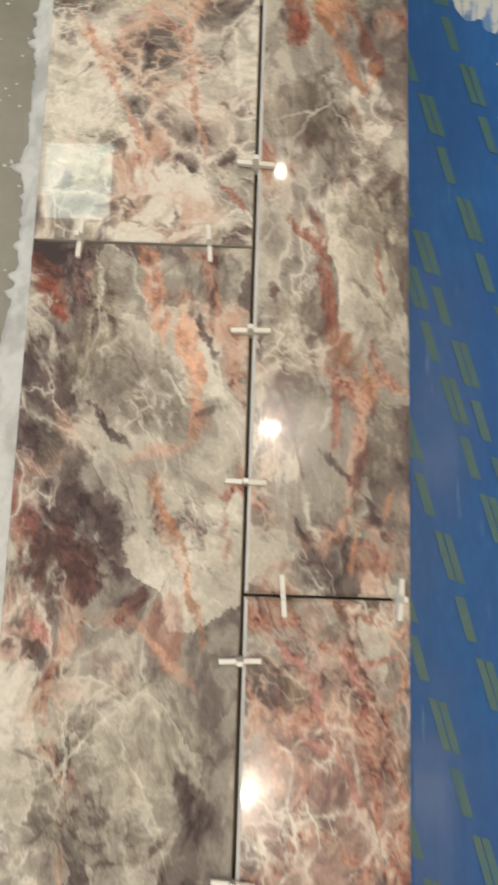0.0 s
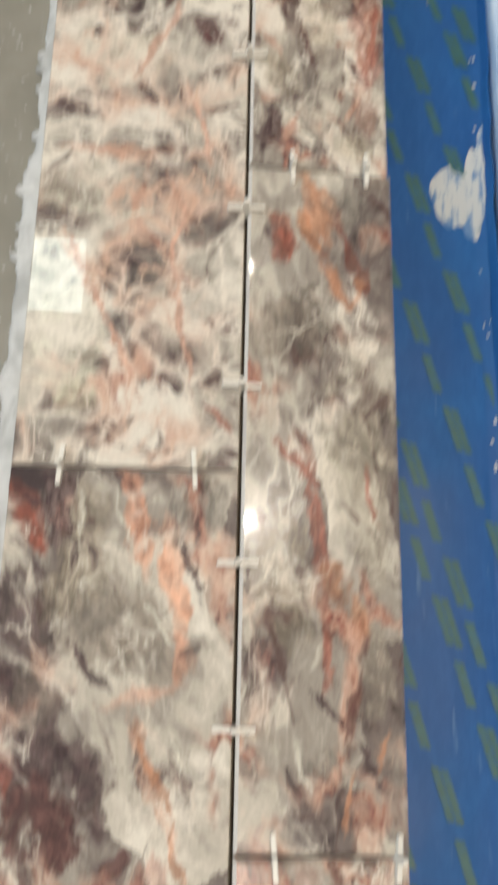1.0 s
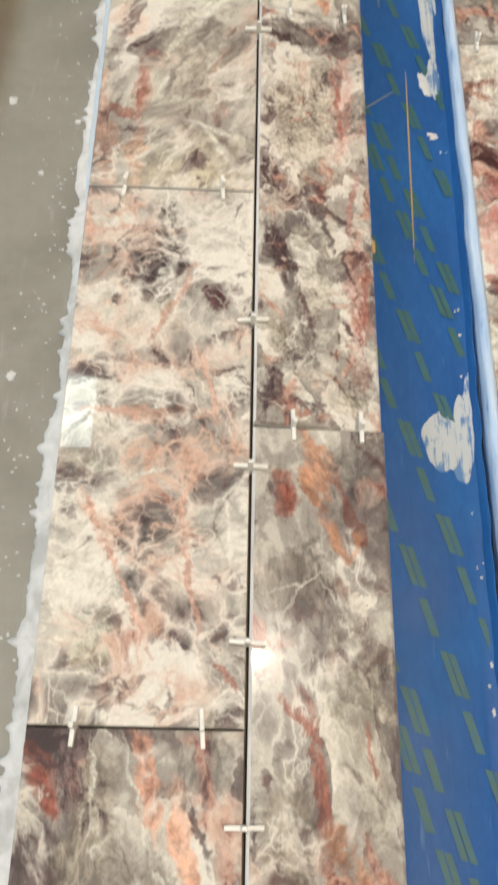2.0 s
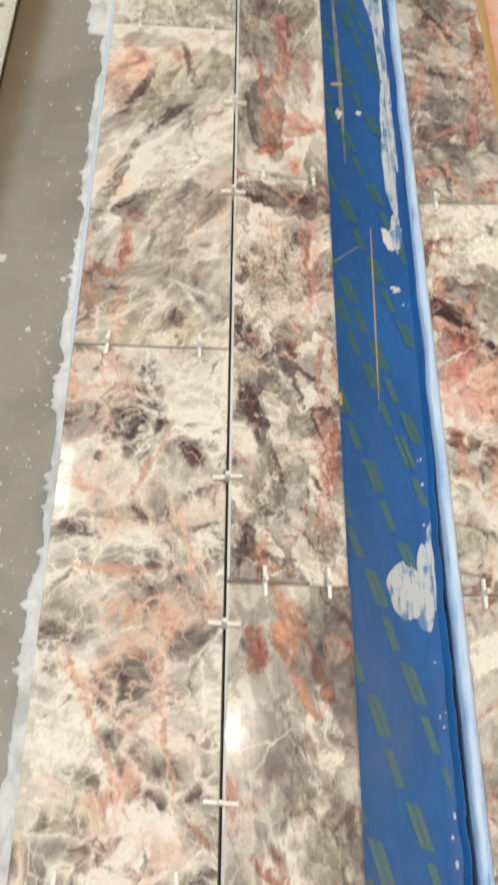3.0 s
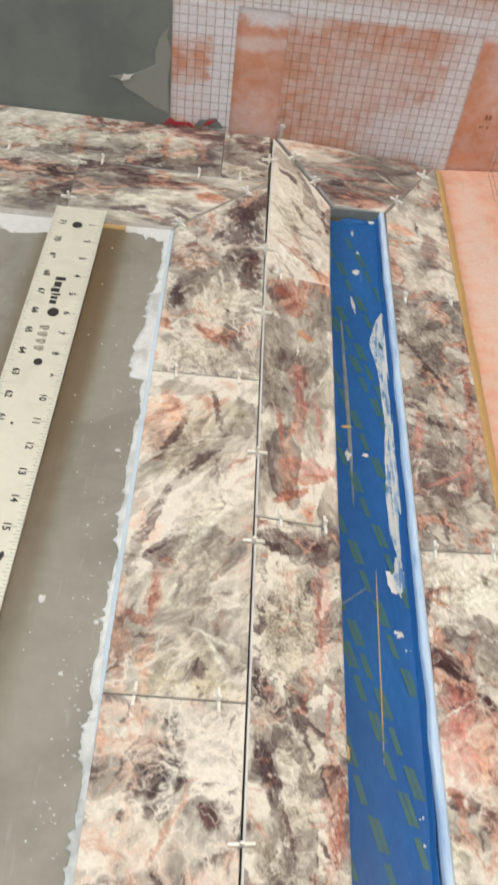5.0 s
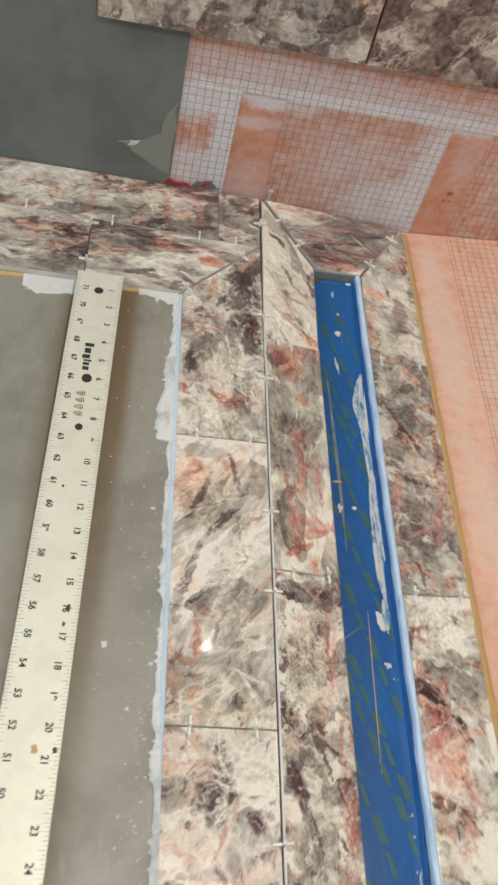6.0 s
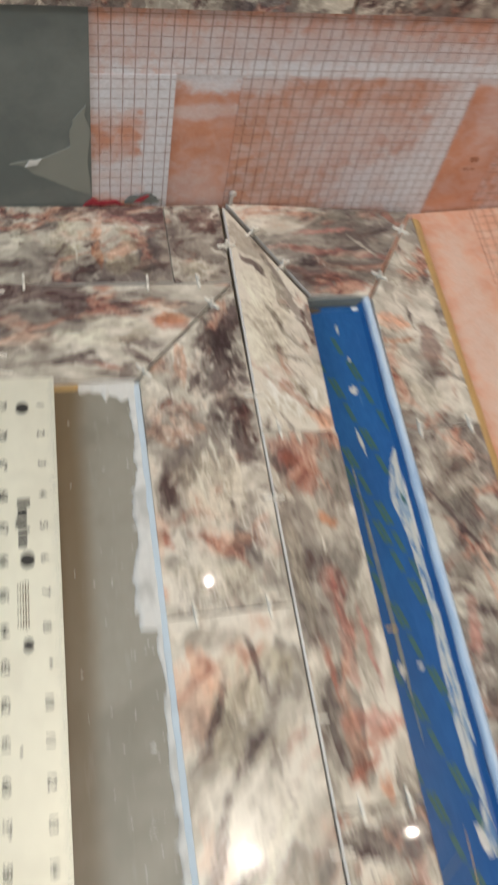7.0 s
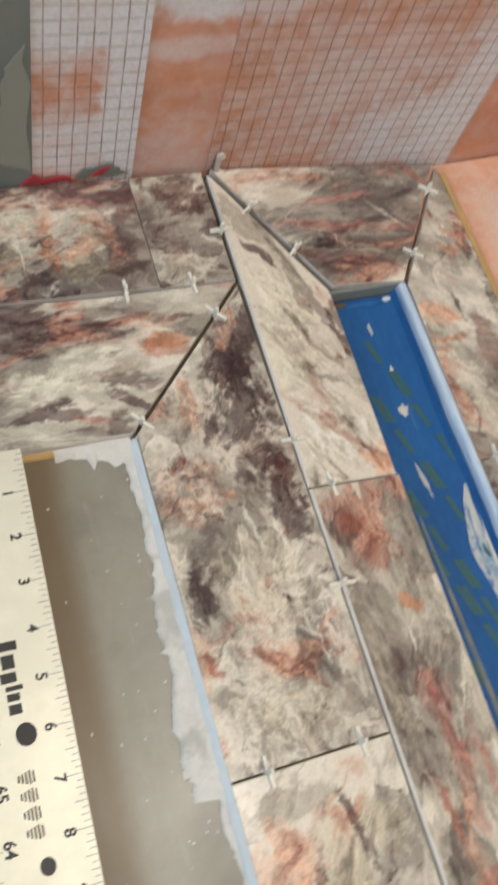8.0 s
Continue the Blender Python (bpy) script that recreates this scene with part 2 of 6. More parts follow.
def blob(nt, vec, x, y, rx, ry, ang, torn, tear=2.1, inner=0.84, outer=1.14):
    """The mask of a torn-edged patch about (x, y)."""
    mp = nt.nodes.new("ShaderNodeMapping")
    mp.vector_type = "TEXTURE"
    mp.inputs["Location"].default_value = (x, y, 0)
    mp.inputs["Rotation"].default_value = (0, 0, radians(ang))
    mp.inputs["Scale"].default_value = (rx, ry, 1.0)
    nt.links.new(vec, mp.inputs["Vector"])
    ln = nt.nodes.new("ShaderNodeVectorMath")
    ln.operation = "LENGTH"
    nt.links.new(mp.outputs[0], ln.inputs[0])
    d = sum_of(nt, ln.outputs["Value"], sum_of(nt, sum_of(nt, torn, -0.5), tear, "MULTIPLY"))
    return band(nt, d, outer, inner)


HAZE = (0.57, 0.575, 0.615)


def membrane(name, grid, hazes=(), axes=("X", "Z"), pitch=0.0096, seed=0.0, veil=0.30, low=(0.40, 0.145, 0.070), high=(0.49, 0.205, 0.110), pale=HAZE):
    """Orange fleece membrane with a printed dark grid and wiped smears of pale mortar
    (place, half sizes, turn, strength, softness)."""
    m, nt, b = nodes_of(name, 0.75)
    tc = nt.nodes.new("ShaderNodeTexCoord")
    sep = nt.nodes.new("ShaderNodeSeparateXYZ")
    nt.links.new(tc.outputs["Object"], sep.inputs[0])
    flat = nt.nodes.new("ShaderNodeCombineXYZ")
    nt.links.new(sep.outputs[axes[0]], flat.inputs[0])
    nt.links.new(sep.outputs[axes[1]], flat.inputs[1])
    place = flat.outputs[0]
    moved = nt.nodes.new("ShaderNodeVectorMath")
    moved.inputs[1].default_value = (0, 0, seed)
    nt.links.new(place, moved.inputs[0])
    vec = moved.outputs[0]
    fine = noise_of(nt, vec, 330.0, 4.0, 0.7).outputs["Fac"]
    slow = noise_of(nt, vec, 22.0, 5.0, 0.6, 0.6).outputs["Fac"]
    torn = noise_of(nt, vec, 75.0, 7.0, 0.66).outputs["Fac"]
    drag = noise_of(nt, offset_vec(nt, vec, noise_of(nt, vec, 40.0, 3.0).outputs["Color"], 0.02), 60.0, 6.0, 0.62, 0.3).outputs["Fac"]
    col = mixed(nt, fine, low, high)
    col = mixed(nt, band(nt, slow, 0.40, 0.62, 0.0, 0.6), col, tuple(c * 1.12 for c in high))
    col = mixed(nt, band(nt, drag, 0.36, 0.66, veil * 0.35, veil * 1.35), col, pale)
    for x, y, rx, ry, ang, amount, soft in hazes:
        f = blob(nt, place, x, y, rx, ry, ang, torn, 1.5, 1.0 - soft, 1.0 + soft)
        f = sum_of(nt, f, band(nt, drag, 0.30, 0.62, amount * 0.80, amount), "MULTIPLY")
        col = mixed(nt, f, col, mixed(nt, band(nt, fine, 0.3, 0.7), tuple(c * 0.9 for c in pale), tuple(c * 1.1 for c in pale)))
    if grid:
        lines = None
        for k, a in enumerate(axes):
            wob = sum_of(nt, sep.outputs[a], sum_of(nt, slow, 0.002, "MULTIPLY"))
            fr = sum_of(nt, sum_of(nt, wob, 1 / pitch, "MULTIPLY"), 1.0, "FLOORED_MODULO")
            d = sum_of(nt, sum_of(nt, fr, -0.5), 0.0, "ABSOLUTE")
            ln = band(nt, d, 0.085 if k == 0 else 0.075, 0.020, 0.0, 0.80 if k == 0 else 0.66)
            lines = ln if lines is None else sum_of(nt, lines, ln, "MAXIMUM")
        worn = band(nt, torn, 0.36, 0.64, 1.0, 0.50)
        col = mixed(nt, sum_of(nt, lines, worn, "MULTIPLY"), col, (0.150, 0.070, 0.045))
    nt.links.new(col, b.inputs["Base Color"])
    bumped(nt, b, fine, 0.25, 0.0008)
    return m


def screed():
    m, nt, b = nodes_of("grey_screed", 0.4)
    vec, raw = coords(nt)
    fine, slow = noise_of(nt, vec, 110.0, 7.0, 0.7), noise_of(nt, vec, 9.0, 6.0, 0.6, 0.6)
    scuff = noise_of(nt, coords(nt, scale=(1, 0.15, 1), turn=25)[0], 160.0, 5.0, 0.6)
    col = mixed(nt, fine.outputs["Fac"], (0.215, 0.202, 0.170), (0.300, 0.284, 0.243))
    col = mixed(nt, band(nt, slow.outputs["Fac"], 0.42, 0.65, 0.0, 0.75), col, (0.178, 0.166, 0.136))
    col = mixed(nt, band(nt, scuff.outputs["Fac"], 0.58, 0.74, 0.0, 0.45), col, (0.33, 0.325, 0.30))
    # warm brown shadow of the straightedge, painted into the screed along its side
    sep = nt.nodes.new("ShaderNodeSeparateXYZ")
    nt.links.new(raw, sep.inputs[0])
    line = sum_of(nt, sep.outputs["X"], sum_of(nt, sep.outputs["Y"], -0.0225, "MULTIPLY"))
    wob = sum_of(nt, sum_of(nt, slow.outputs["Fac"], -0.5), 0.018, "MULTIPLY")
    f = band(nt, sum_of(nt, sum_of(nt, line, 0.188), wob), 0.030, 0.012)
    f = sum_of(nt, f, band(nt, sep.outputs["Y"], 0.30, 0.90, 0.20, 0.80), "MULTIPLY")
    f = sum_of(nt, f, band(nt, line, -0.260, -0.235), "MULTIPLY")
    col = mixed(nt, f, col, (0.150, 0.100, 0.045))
    nt.links.new(col, b.inputs["Base Color"])
    nt.links.new(band(nt, slow.outputs["Fac"], 0.3, 0.7, 0.32, 0.5), b.inputs["Roughness"])
    bumped(nt, b, fine.outputs["Fac"], 0.08, 0.001)
    return m


SCREED = screed()
MORTAR = plain("white_mortar", (0.57, 0.565, 0.545), 0.85, 0.15, 160.0, 0.6, second=(0.54, 0.53, 0.51))
MORTAR_THIN = plain("thin_mortar", (0.60, 0.595, 0.575), 0.85, 0.25, 140.0, 0.7, second=(0.36, 0.355, 0.335), blot=55.0)
# white mortar with the window's bluish daylight put into its colour
MORTAR_DAYLIT = plain("daylit_mortar", (0.60, 0.67, 0.730), 0.6, 0.22, 90.0, 0.5, second=(0.60, 0.64, 0.67), blot=45.0)
def tape_look():
    m, nt, b = nodes_of("blue_masking_tape", 0.5)
    long = noise_of(nt, coords(nt, scale=(1.0, 0.06, 1.0))[0], 90.0, 5.0, 0.6)
    slow = noise_of(nt, coords(nt)[0], 11.0, 5.0, 0.6, 0.5)
    fine = noise_of(nt, coords(nt, scale=(1.0, 0.4, 1.0))[0], 260.0, 4.0, 0.7)
    scuff = noise_of(nt, coords(nt, scale=(1.0, 0.10, 1.0), turn=4, shift=(3, 1, 0))[0], 210.0, 3.0, 0.5)
    col = mixed(nt, long.outputs["Fac"], (0.012, 0.072, 0.225), (0.022, 0.108, 0.320))
    col = mixed(nt, band(nt, slow.outputs["Fac"], 0.40, 0.66, 0.0, 0.55), col, (0.018, 0.125, 0.345))
    col = mixed(nt, band(nt, fine.outputs["Fac"], 0.35, 0.70, 0.30, 0.0), col, (0.006, 0.055, 0.19))
    col = mixed(nt, band(nt, scuff.outputs["Fac"], 0.68, 0.78, 0.0, 0.35), col, (0.16, 0.28, 0.44))
    nt.links.new(col, b.inputs["Base Color"])
    nt.links.new(band(nt, slow.outputs["Fac"], 0.3, 0.7, 0.34, 0.55), b.inputs["Roughness"])
    b.inputs["Specular IOR Level"].default_value = 0.20
    bumped(nt, b, long.outputs["Fac"], 0.35, 0.0012)
    return m


TAPE = tape_look()
# pale blues carry daylight on white mortar; the dark streaks are tape blue
def edge_look():
    m, nt, b = nodes_of("streaked_daylit_edge", 0.6)
    long = noise_of(nt, coords(nt, scale=(1.0, 0.05, 1.0))[0], 330.0, 5.0, 0.6)
    slow = noise_of(nt, coords(nt, scale=(1.0, 0.4, 1.0), shift=(2, 5, 1))[0], 50.0, 6.0, 0.65)
    k = sum_of(nt, sum_of(nt, long.outputs["Fac"], 0.55, "MULTIPLY"), sum_of(nt, slow.outputs["Fac"], 0.45, "MULTIPLY"))
    col = ramp(nt, k, [(0.36, (0.10, 0.20, 0.38)), (0.43, (0.32, 0.45, 0.64)), (0.50, (0.42, 0.54, 0.70)), (0.62, (0.52, 0.62, 0.73))])
    nt.links.new(col, b.inputs["Base Color"])
    bumped(nt, b, k, 0.7, 0.0015)
    return m


EDGE_STREAK = edge_look()
# grit in the channel gap, near black because the gap's shade is coloured in
GAP_DARK = plain("shaded_grit", (0.030, 0.030, 0.034), 0.9, 0.5, 320.0, 0.6, second=(0.10, 0.10, 0.09), blot=140.0)
PRINT = plain("green_print", (0.028, 0.105, 0.100), 0.5, 0.35, 160.0, 0.05, second=(0.022, 0.105, 0.170), blot=190.0)
PRINT_BROWN = plain("brown_print", (0.26, 0.10, 0.055), 0.8, 0.3, 300.0, 0.05, second=(0.36, 0.15, 0.08), blot=200.0)
TILE_EDGE = plain("cut_tile_edge", (0.64, 0.61, 0.57), 0.6, 0.2, 120.0, 0.3, second=(0.46, 0.42, 0.40), blot=30.0)
SMEAR, ns, bs = nodes_of("streaked_mortar", 0.85)
s1 = noise_of(ns, coords(ns, scale=(1.0, 0.10, 1.0))[0], 420.0, 5.0, 0.6)
s2 = noise_of(ns, coords(ns)[0], 60.0, 6.0, 0.65)
ns.links.new(mixed(ns, band(ns, sum_of(ns, s1.outputs["Fac"], sum_of(ns, s2.outputs["Fac"], -0.5)), 0.38, 0.53), (0.10, 0.20, 0.37), (0.45, 0.475, 0.475)), bs.inputs["Base Color"])
bumped(ns, bs, s1.outputs["Fac"], 0.6, 0.001)
SMEAR_THIN, ns, bs = nodes_of("thin_wiped_mortar", 0.7)
s1 = noise_of(ns, coords(ns, scale=(1.0, 0.05, 1.0), shift=(4, 0, 0))[0], 380.0, 5.0, 0.6)
s2 = noise_of(ns, coords(ns)[0], 45.0, 6.0, 0.65)
ns.links.new(ramp(ns, sum_of(ns, s1.outputs["Fac"], sum_of(ns, s2.outputs["Fac"], -0.5)), [(0.30, (0.04, 0.12, 0.29)), (0.40, (0.16, 0.26, 0.40)), (0.48, (0.34, 0.41, 0.46)), (0.60, (0.50, 0.51, 0.48))]), bs.inputs["Base Color"])
bumped(ns, bs, s1.outputs["Fac"], 0.5, 0.001)
CLEAR = plain("cloudy_plastic", (0.45, 0.41, 0.38), 0.3, 0.1, 200.0, 0.03)
SPACER = plain("white_plastic", (0.72, 0.70, 0.64), 0.4, 0.06, 200.0, 0.03)
GROUT_DARK = plain("joint_mortar", (0.105, 0.082, 0.055), 0.9, 0.3, 150.0, 0.5)
RULER = plain("brushed_aluminium", (0.70, 0.68, 0.57), 0.38, 0.08, 140.0, 0.05, metal=0.25, second=(0.63, 0.61, 0.51), blot=30.0)
INK = plain("black_ink", (0.028, 0.026, 0.024), 0.5, 0.3, 300.0, 0.0)
WALL_GREY = plain("grey_green_render", (0.140, 0.158, 0.150), 0.55, 0.28, 45.0, 0.3, second=(0.095, 0.112, 0.108), blot=13.0)
WALL_LIGHT = plain("pale_grey_skim", (0.215, 0.225, 0.200), 0.7, 0.12, 90.0, 0.2)
FOAM = plain("tan_adhesive", (0.50, 0.33, 0.13), 0.6, 0.2, 120.0, 0.3, second=(0.42, 0.29, 0.14), blot=20.0)
DULL = plain("dull_glue", (0.19, 0.21, 0.20), 0.6, 0.3, 120.0, 0.2, second=(0.07, 0.13, 0.22), blot=40.0)
RED = plain("red_sealant", (0.34, 0.03, 0.045), 0.5, 0.3, 120.0, 0.4)
PAINT = plain("warm_white_paint", (0.80, 0.78, 0.74), 0.8, 0.05, 60.0, 0.1)
JOINT = (0.45, 0.157, 0.60, 0.012, 0.4, 0.85, 0.35)      # mortar wiped along the upper joint
FAB_PLAIN = membrane("orange_membrane", False, [(-0.020, 0.147, 0.030, 0.014, -4, 0.88, 0.35), (-0.022, 0.114, 0.034, 0.008, 3, 0.45, 0.5), (-0.025, 0.020, 0.030, 0.034, 0, 0.30, 0.6),
                                                (0.250, 0.120, 0.020, 0.050, 0, 0.25, 0.6), JOINT], seed=3.0, veil=0.18)
FAB_GRID = membrane("orange_membrane_grid", True, [(0.212, 0.070, 0.036, 0.115, -6, 0.90, 0.45), (0.160, 0.030, 0.056, 0.036, 12, 0.80, 0.5), (0.026, 0.146, 0.022, 0.012, 0, 0.65, 0.5),
                                                   (0.120, 0.090, 0.055, 0.030, 20, 0.40, 0.6), (0.075, 0.070, 0.030, 0.060, 0, 0.22, 0.6), (0.10, 0.157, 0.18, 0.008, 0, 0.8, 0.4)],
                    seed=7.0, veil=0.30, low=(0.37, 0.145, 0.075), high=(0.44, 0.19, 0.105))
FAB_HAZY = membrane("hazed_membrane_grid", True, [(-0.058, 0.080, 0.018, 0.095, 0, 0.98, 0.25), (-0.085, 0.142, 0.060, 0.028, 0, 0.96, 0.30), (-0.105, 0.122, 0.020, 0.020, 0, 0.55, 0.5),
                                                  (-0.090, 0.040, 0.050, 0.026, 0, 0.85, 0.4)], seed=11.0, veil=0.35)
FAB_TOP = membrane("upper_membrane_grid", True, [(0.45, 0.158, 0.62, 0.015, 0.4, 0.97, 0.35), (0.02, 0.176, 0.16, 0.022, 0, 0.62, 0.5), (0.26, 0.172, 0.11, 0.016, 0, 0.55, 0.5)], seed=5.0, veil=0.40)
FAB_EAST = membrane("east_membrane_grid", True, [(0.34, 0.10, 0.05, 0.05, 0, 0.35, 0.6)], seed=15.0, veil=0.35)
SOFT_PINK = (0.60, 0.47, 0.40)
FAB_FLOOR = membrane("floor_membrane", False, [(0.240, 0.95, 0.020, 0.12, 0, 0.65, 0.6), (0.245, 0.70, 0.022, 0.10, 5, 0.55, 0.6), (0.235, 1.09, 0.012, 0.04, 0, 0.5, 0.6), (0.30, 0.86, 0.03, 0.16, 0, 0.5, 0.6)],
                     axes=("X", "Y"), seed=21.0, veil=0.42, low=(0.52, 0.225, 0.130), high=(0.60, 0.300, 0.195), pale=SOFT_PINK)
FAB_FLOOR_GRID = membrane("floor_membrane_grid", True, [(0.30, 0.86, 0.03, 0.16, 0, 0.5, 0.6)], axes=("X", "Y"), seed=9.0, veil=0.45, low=(0.52, 0.225, 0.130), high=(0.60, 0.300, 0.195), pale=SOFT_PINK)
LENS, ns, bs = nodes_of("lit_lens", 0.4)
bs.inputs["Emission Color"].default_value = (1.0, 0.9, 0.78, 1)
bs.inputs["Emission Strength"].default_value = 6.0


# ---- building helpers ----
def mesh_ob(name, bm, material, parent=None, label=""):
    bmesh.ops.recalc_face_normals(bm, faces=bm.faces)
    me = bpy.data.meshes.new(name)
    bm.to_mesh(me)
    bm.free()
    me.materials.append(material)
    ob = new(name, me)
    if parent:
        ob.parent = parent
    if label:
        ob["label"] = label
    return ob


def part(name, bm, material, parent, label=""):
    return mesh_ob(name, bm, material, parent, label)


def prism(bm, top, thick, bevel=0.0):
    """A slab under the loop of points top, with a small chamfer round its upper edge."""
    if bevel:
        mid = sum((Vector(p) for p in top), Vector()) / len(top)
        inner = []
        for p in top:
            d = Vector(p) - mid
            q = Vector(p) - Vector((math.copysign(bevel, d.x), math.copysign(bevel, d.y), 0))
            inner.append(q)
        loops = [inner, [Vector(p) - Vector((0, 0, bevel)) for p in top], [Vector(p) - Vector((0, 0, thick)) for p in top]]
    else:
        loops = [[Vector(p) for p in top], [Vector(p) - Vector((0, 0, thick)) for p in top]]
    rings = [[bm.verts.new(p) for p in loop] for loop in loops]
    bm.faces.new(rings[0])
    bm.faces.new(rings[-1][::-1])
    n = len(top)
    for a, b in zip(rings, rings[1:]):
        for i in range(n):
            bm.faces.new((a[i], b[i], b[(i + 1) % n], a[(i + 1) % n]))
    return bm


def box(bm, x0, y0, z0, x1, y1, z1):
    return prism(bm, [(x0, y0, z1), (x1, y0, z1), (x1, y1, z1), (x0, y1, z1)], z1 - z0)


def centred(ob):
    """Move a mesh's origin to the middle of its bounds."""
    me = ob.data
    lo = [min(v.co[i] for v in me.vertices) for i in range(3)]
    hi = [max(v.co[i] for v in me.vertices) for i in range(3)]
    c = Vector([(a + b) / 2 for a, b in zip(lo, hi)])
    me.transform(Matrix.Translation(-c))
    ob.matrix_basis = Matrix.Translation(c) @ ob.matrix_basis
    return ob


# ---- the large structure ----
WALL_Y, TILE_T, TOP = 1.150, 0.008, 0.0084
LX = -0.0955                     # left edge of the long border strip
floor = new("floor")
tagged(floor, "grey screed shower floor partly laid with marble tiles", "floor", kind="structure")
bm = bmesh.new()
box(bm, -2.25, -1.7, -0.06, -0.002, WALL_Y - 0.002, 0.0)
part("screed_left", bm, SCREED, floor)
bm = bmesh.new()
# bed under the strips beside the channel, and the channel's own bottom
prism(bm, [(-0.0018, -1.7, 0.0022), (0.064, -1.7, -0.0035), (0.064, 0.60, -0.0055), (0.064, WALL_Y - 0.002, -0.0135), (-0.0018, WALL_Y - 0.002, 0.0022)], 0.05)
prism(bm, [(LX + 0.003, -0.43, 0.0028), (-0.0019, -0.43, 0.0028), (-0.0019, WALL_Y - 0.003, 0.0030), (LX + 0.003, 0.958, 0.0030)], 0.0026)
part("mortar_bed", bm, GROUT_DARK, floor)
bm = bmesh.new()
box(bm, 0.0645, -1.7, -0.06, 0.1355, 1.041, -0.0235)
part("channel_bottom", bm, GROUT_DARK, floor)
bm = bmesh.new()
prism(bm, [(0.136, -1.7, -0.0165), (1.0, -1.7, 0.045), (1.0, WALL_Y - 0.002, 0.045), (0.136, WALL_Y - 0.002, -0.0185)], 0.05)
part("membrane_pan", bm, FAB_FLOOR, floor, "orange membrane over a sloping pan")
bm = bmesh.new()
prism(bm, [(0.0645, 1.042, -0.017), (0.1355, 1.042, -0.017), (0.1355, WALL_Y - 0.002, -0.017), (0.0645, WALL_Y - 0.002, -0.014)], 0.04)
part("mortar_bed", bm, GROUT_DARK, floor)


def pan_z(x, y):
    k = (y + 1.6) / 2.748
    a = -0.0165 - 0.002 * k
    return a + (0.045 - a) * (x - 0.136) / 0.864


# gridded zone of the floor membrane
bm = bmesh.new()
g = [(0.268, -0.4), (0.95, -0.4), (0.95, WALL_Y - 0.004), (0.268, WALL_Y - 0.004)]
prism(bm, [(x, y, pan_z(x, y) + 0.0012) for x, y in g], 0.001)
part("membrane_sheet", bm, FAB_FLOOR_GRID, floor)

wall = new("wall_north")
tagged(wall, "orange membrane wall with grey render and mortar smears", "wall", kind="structure")
bm = bmesh.new()
box(bm, -2.25, WALL_Y, -0.06, 1.6, WALL_Y + 0.10, 0.82)
part("wall_board", bm, FAB_PLAIN, wall)


def sheet(name, x0, x1, z0, z1, material, proud, label="", ragged=0.0, seed=1):
    """A thin layer on the wall; ragged: how far its left edge wanders."""
    bm = bmesh.new()
    n = 24 if ragged else 1
    left = []
    for i in range(n + 1):
        z = z0 + (z1 - z0) * i / n
        d = ragged * noise.fractal(Vector((seed, 0.3, z * 22)), 1.0, 2.0, 4) if ragged else 0.0
        left.append((x0 + d, z))
    outline = left + [(x1, z1), (x1, z0)]
    front = [bm.verts.new((x, WALL_Y - proud, z)) for x, z in outline]
    back = [bm.verts.new((x, WALL_Y, z)) for x, z in outline]
    bm.faces.new(front)
    for i in range(len(outline)):
        j = (i + 1) % len(outline)
        bm.faces.new((front[i], back[i], back[j], front[j]))
    return part(name, bm, material, wall, label)


sheet("membrane_sheet", 0.006, 0.216, -0.02, 0.152, FAB_GRID, 0.0012)
sheet("membrane_sheet", -0.119, -0.0495, 0.004, 0.152, FAB_HAZY, 0.0024, "mortar-hazed gridded membrane")
sheet("membrane_sheet", -0.119, 1.2, 0.152, 0.2135, FAB_TOP, 0.0016)
sheet("membrane_sheet", 0.268, 1.2, -0.02, 0.152, FAB_EAST, 0.0010)
sheet("render_coat", -2.20, -0.1185, 0.002, 0.81, WALL_GREY, 0.0040, "dark grey-green render coat")


def wall_patch(name, points, material, proud, wander=0.006, seed=1, label=""):
    """A ragged skim on the wall inside a rough outline."""
    bm = bmesh.new()
    outline = []
    for (xa, za), (xb, zb) in zip(points, points[1:] + points[:1]):
        for i in range(10):
            f = i / 10
            p = Vector((xa + (xb - xa) * f, 0, za + (zb - za) * f))
            k = noise.fractal(Vector((p.x * 70, seed, p.z * 70)), 1.0, 2.0, 4)
            outline.append((p.x + wander * k, p.z + wander * 0.7 * k))
    front = [bm.verts.new((x, WALL_Y - proud, z)) for x, z in outline]
    back = [bm.verts.new((x, WALL_Y - proud + 0.0015, z)) for x, z in outline]
    bm.faces.new(front)
    for i in range(len(outline)):
        j = (i + 1) % len(outline)
        bm.faces.new((front[i], back[i], back[j], front[j]))
    return part(name, bm, material, wall, label)


wall_patch("skim_patch", [(-0.121, 0.022), (-0.121, 0.125), (-0.134, 0.108), (-0.136, 0.080), (-0.158, 0.068), (-0.186, 0.062), (-0.150, 0.040)], WALL_LIGHT, 0.0050, 0.004, 2, "pale grey skim patch")
wall_patch("sealant_smear", [(-0.126, 0.0105), (-0.120, 0.0180), (-0.112, 0.0150), (-0.100, 0.0160), (-0.088, 0.0110)], RED, 0.0055, 0.0034, 5, "red sealant smear")
wall_patch("sealant_smear", [(-0.079, 0.0150), (-0.072, 0.0215), (-0.066, 0.0225), (-0.071, 0.0165)], RED, 0.0066, 0.0030, 15, "red sealant smear")
wall_patch("mortar_smear", [(-0.090, 0.0105), (-0.084, 0.020), (-0.060, 0.024), (-0.055, 0.0115)], WALL_GREY, 0.0050, 0.005, 7, "grey mortar smear")
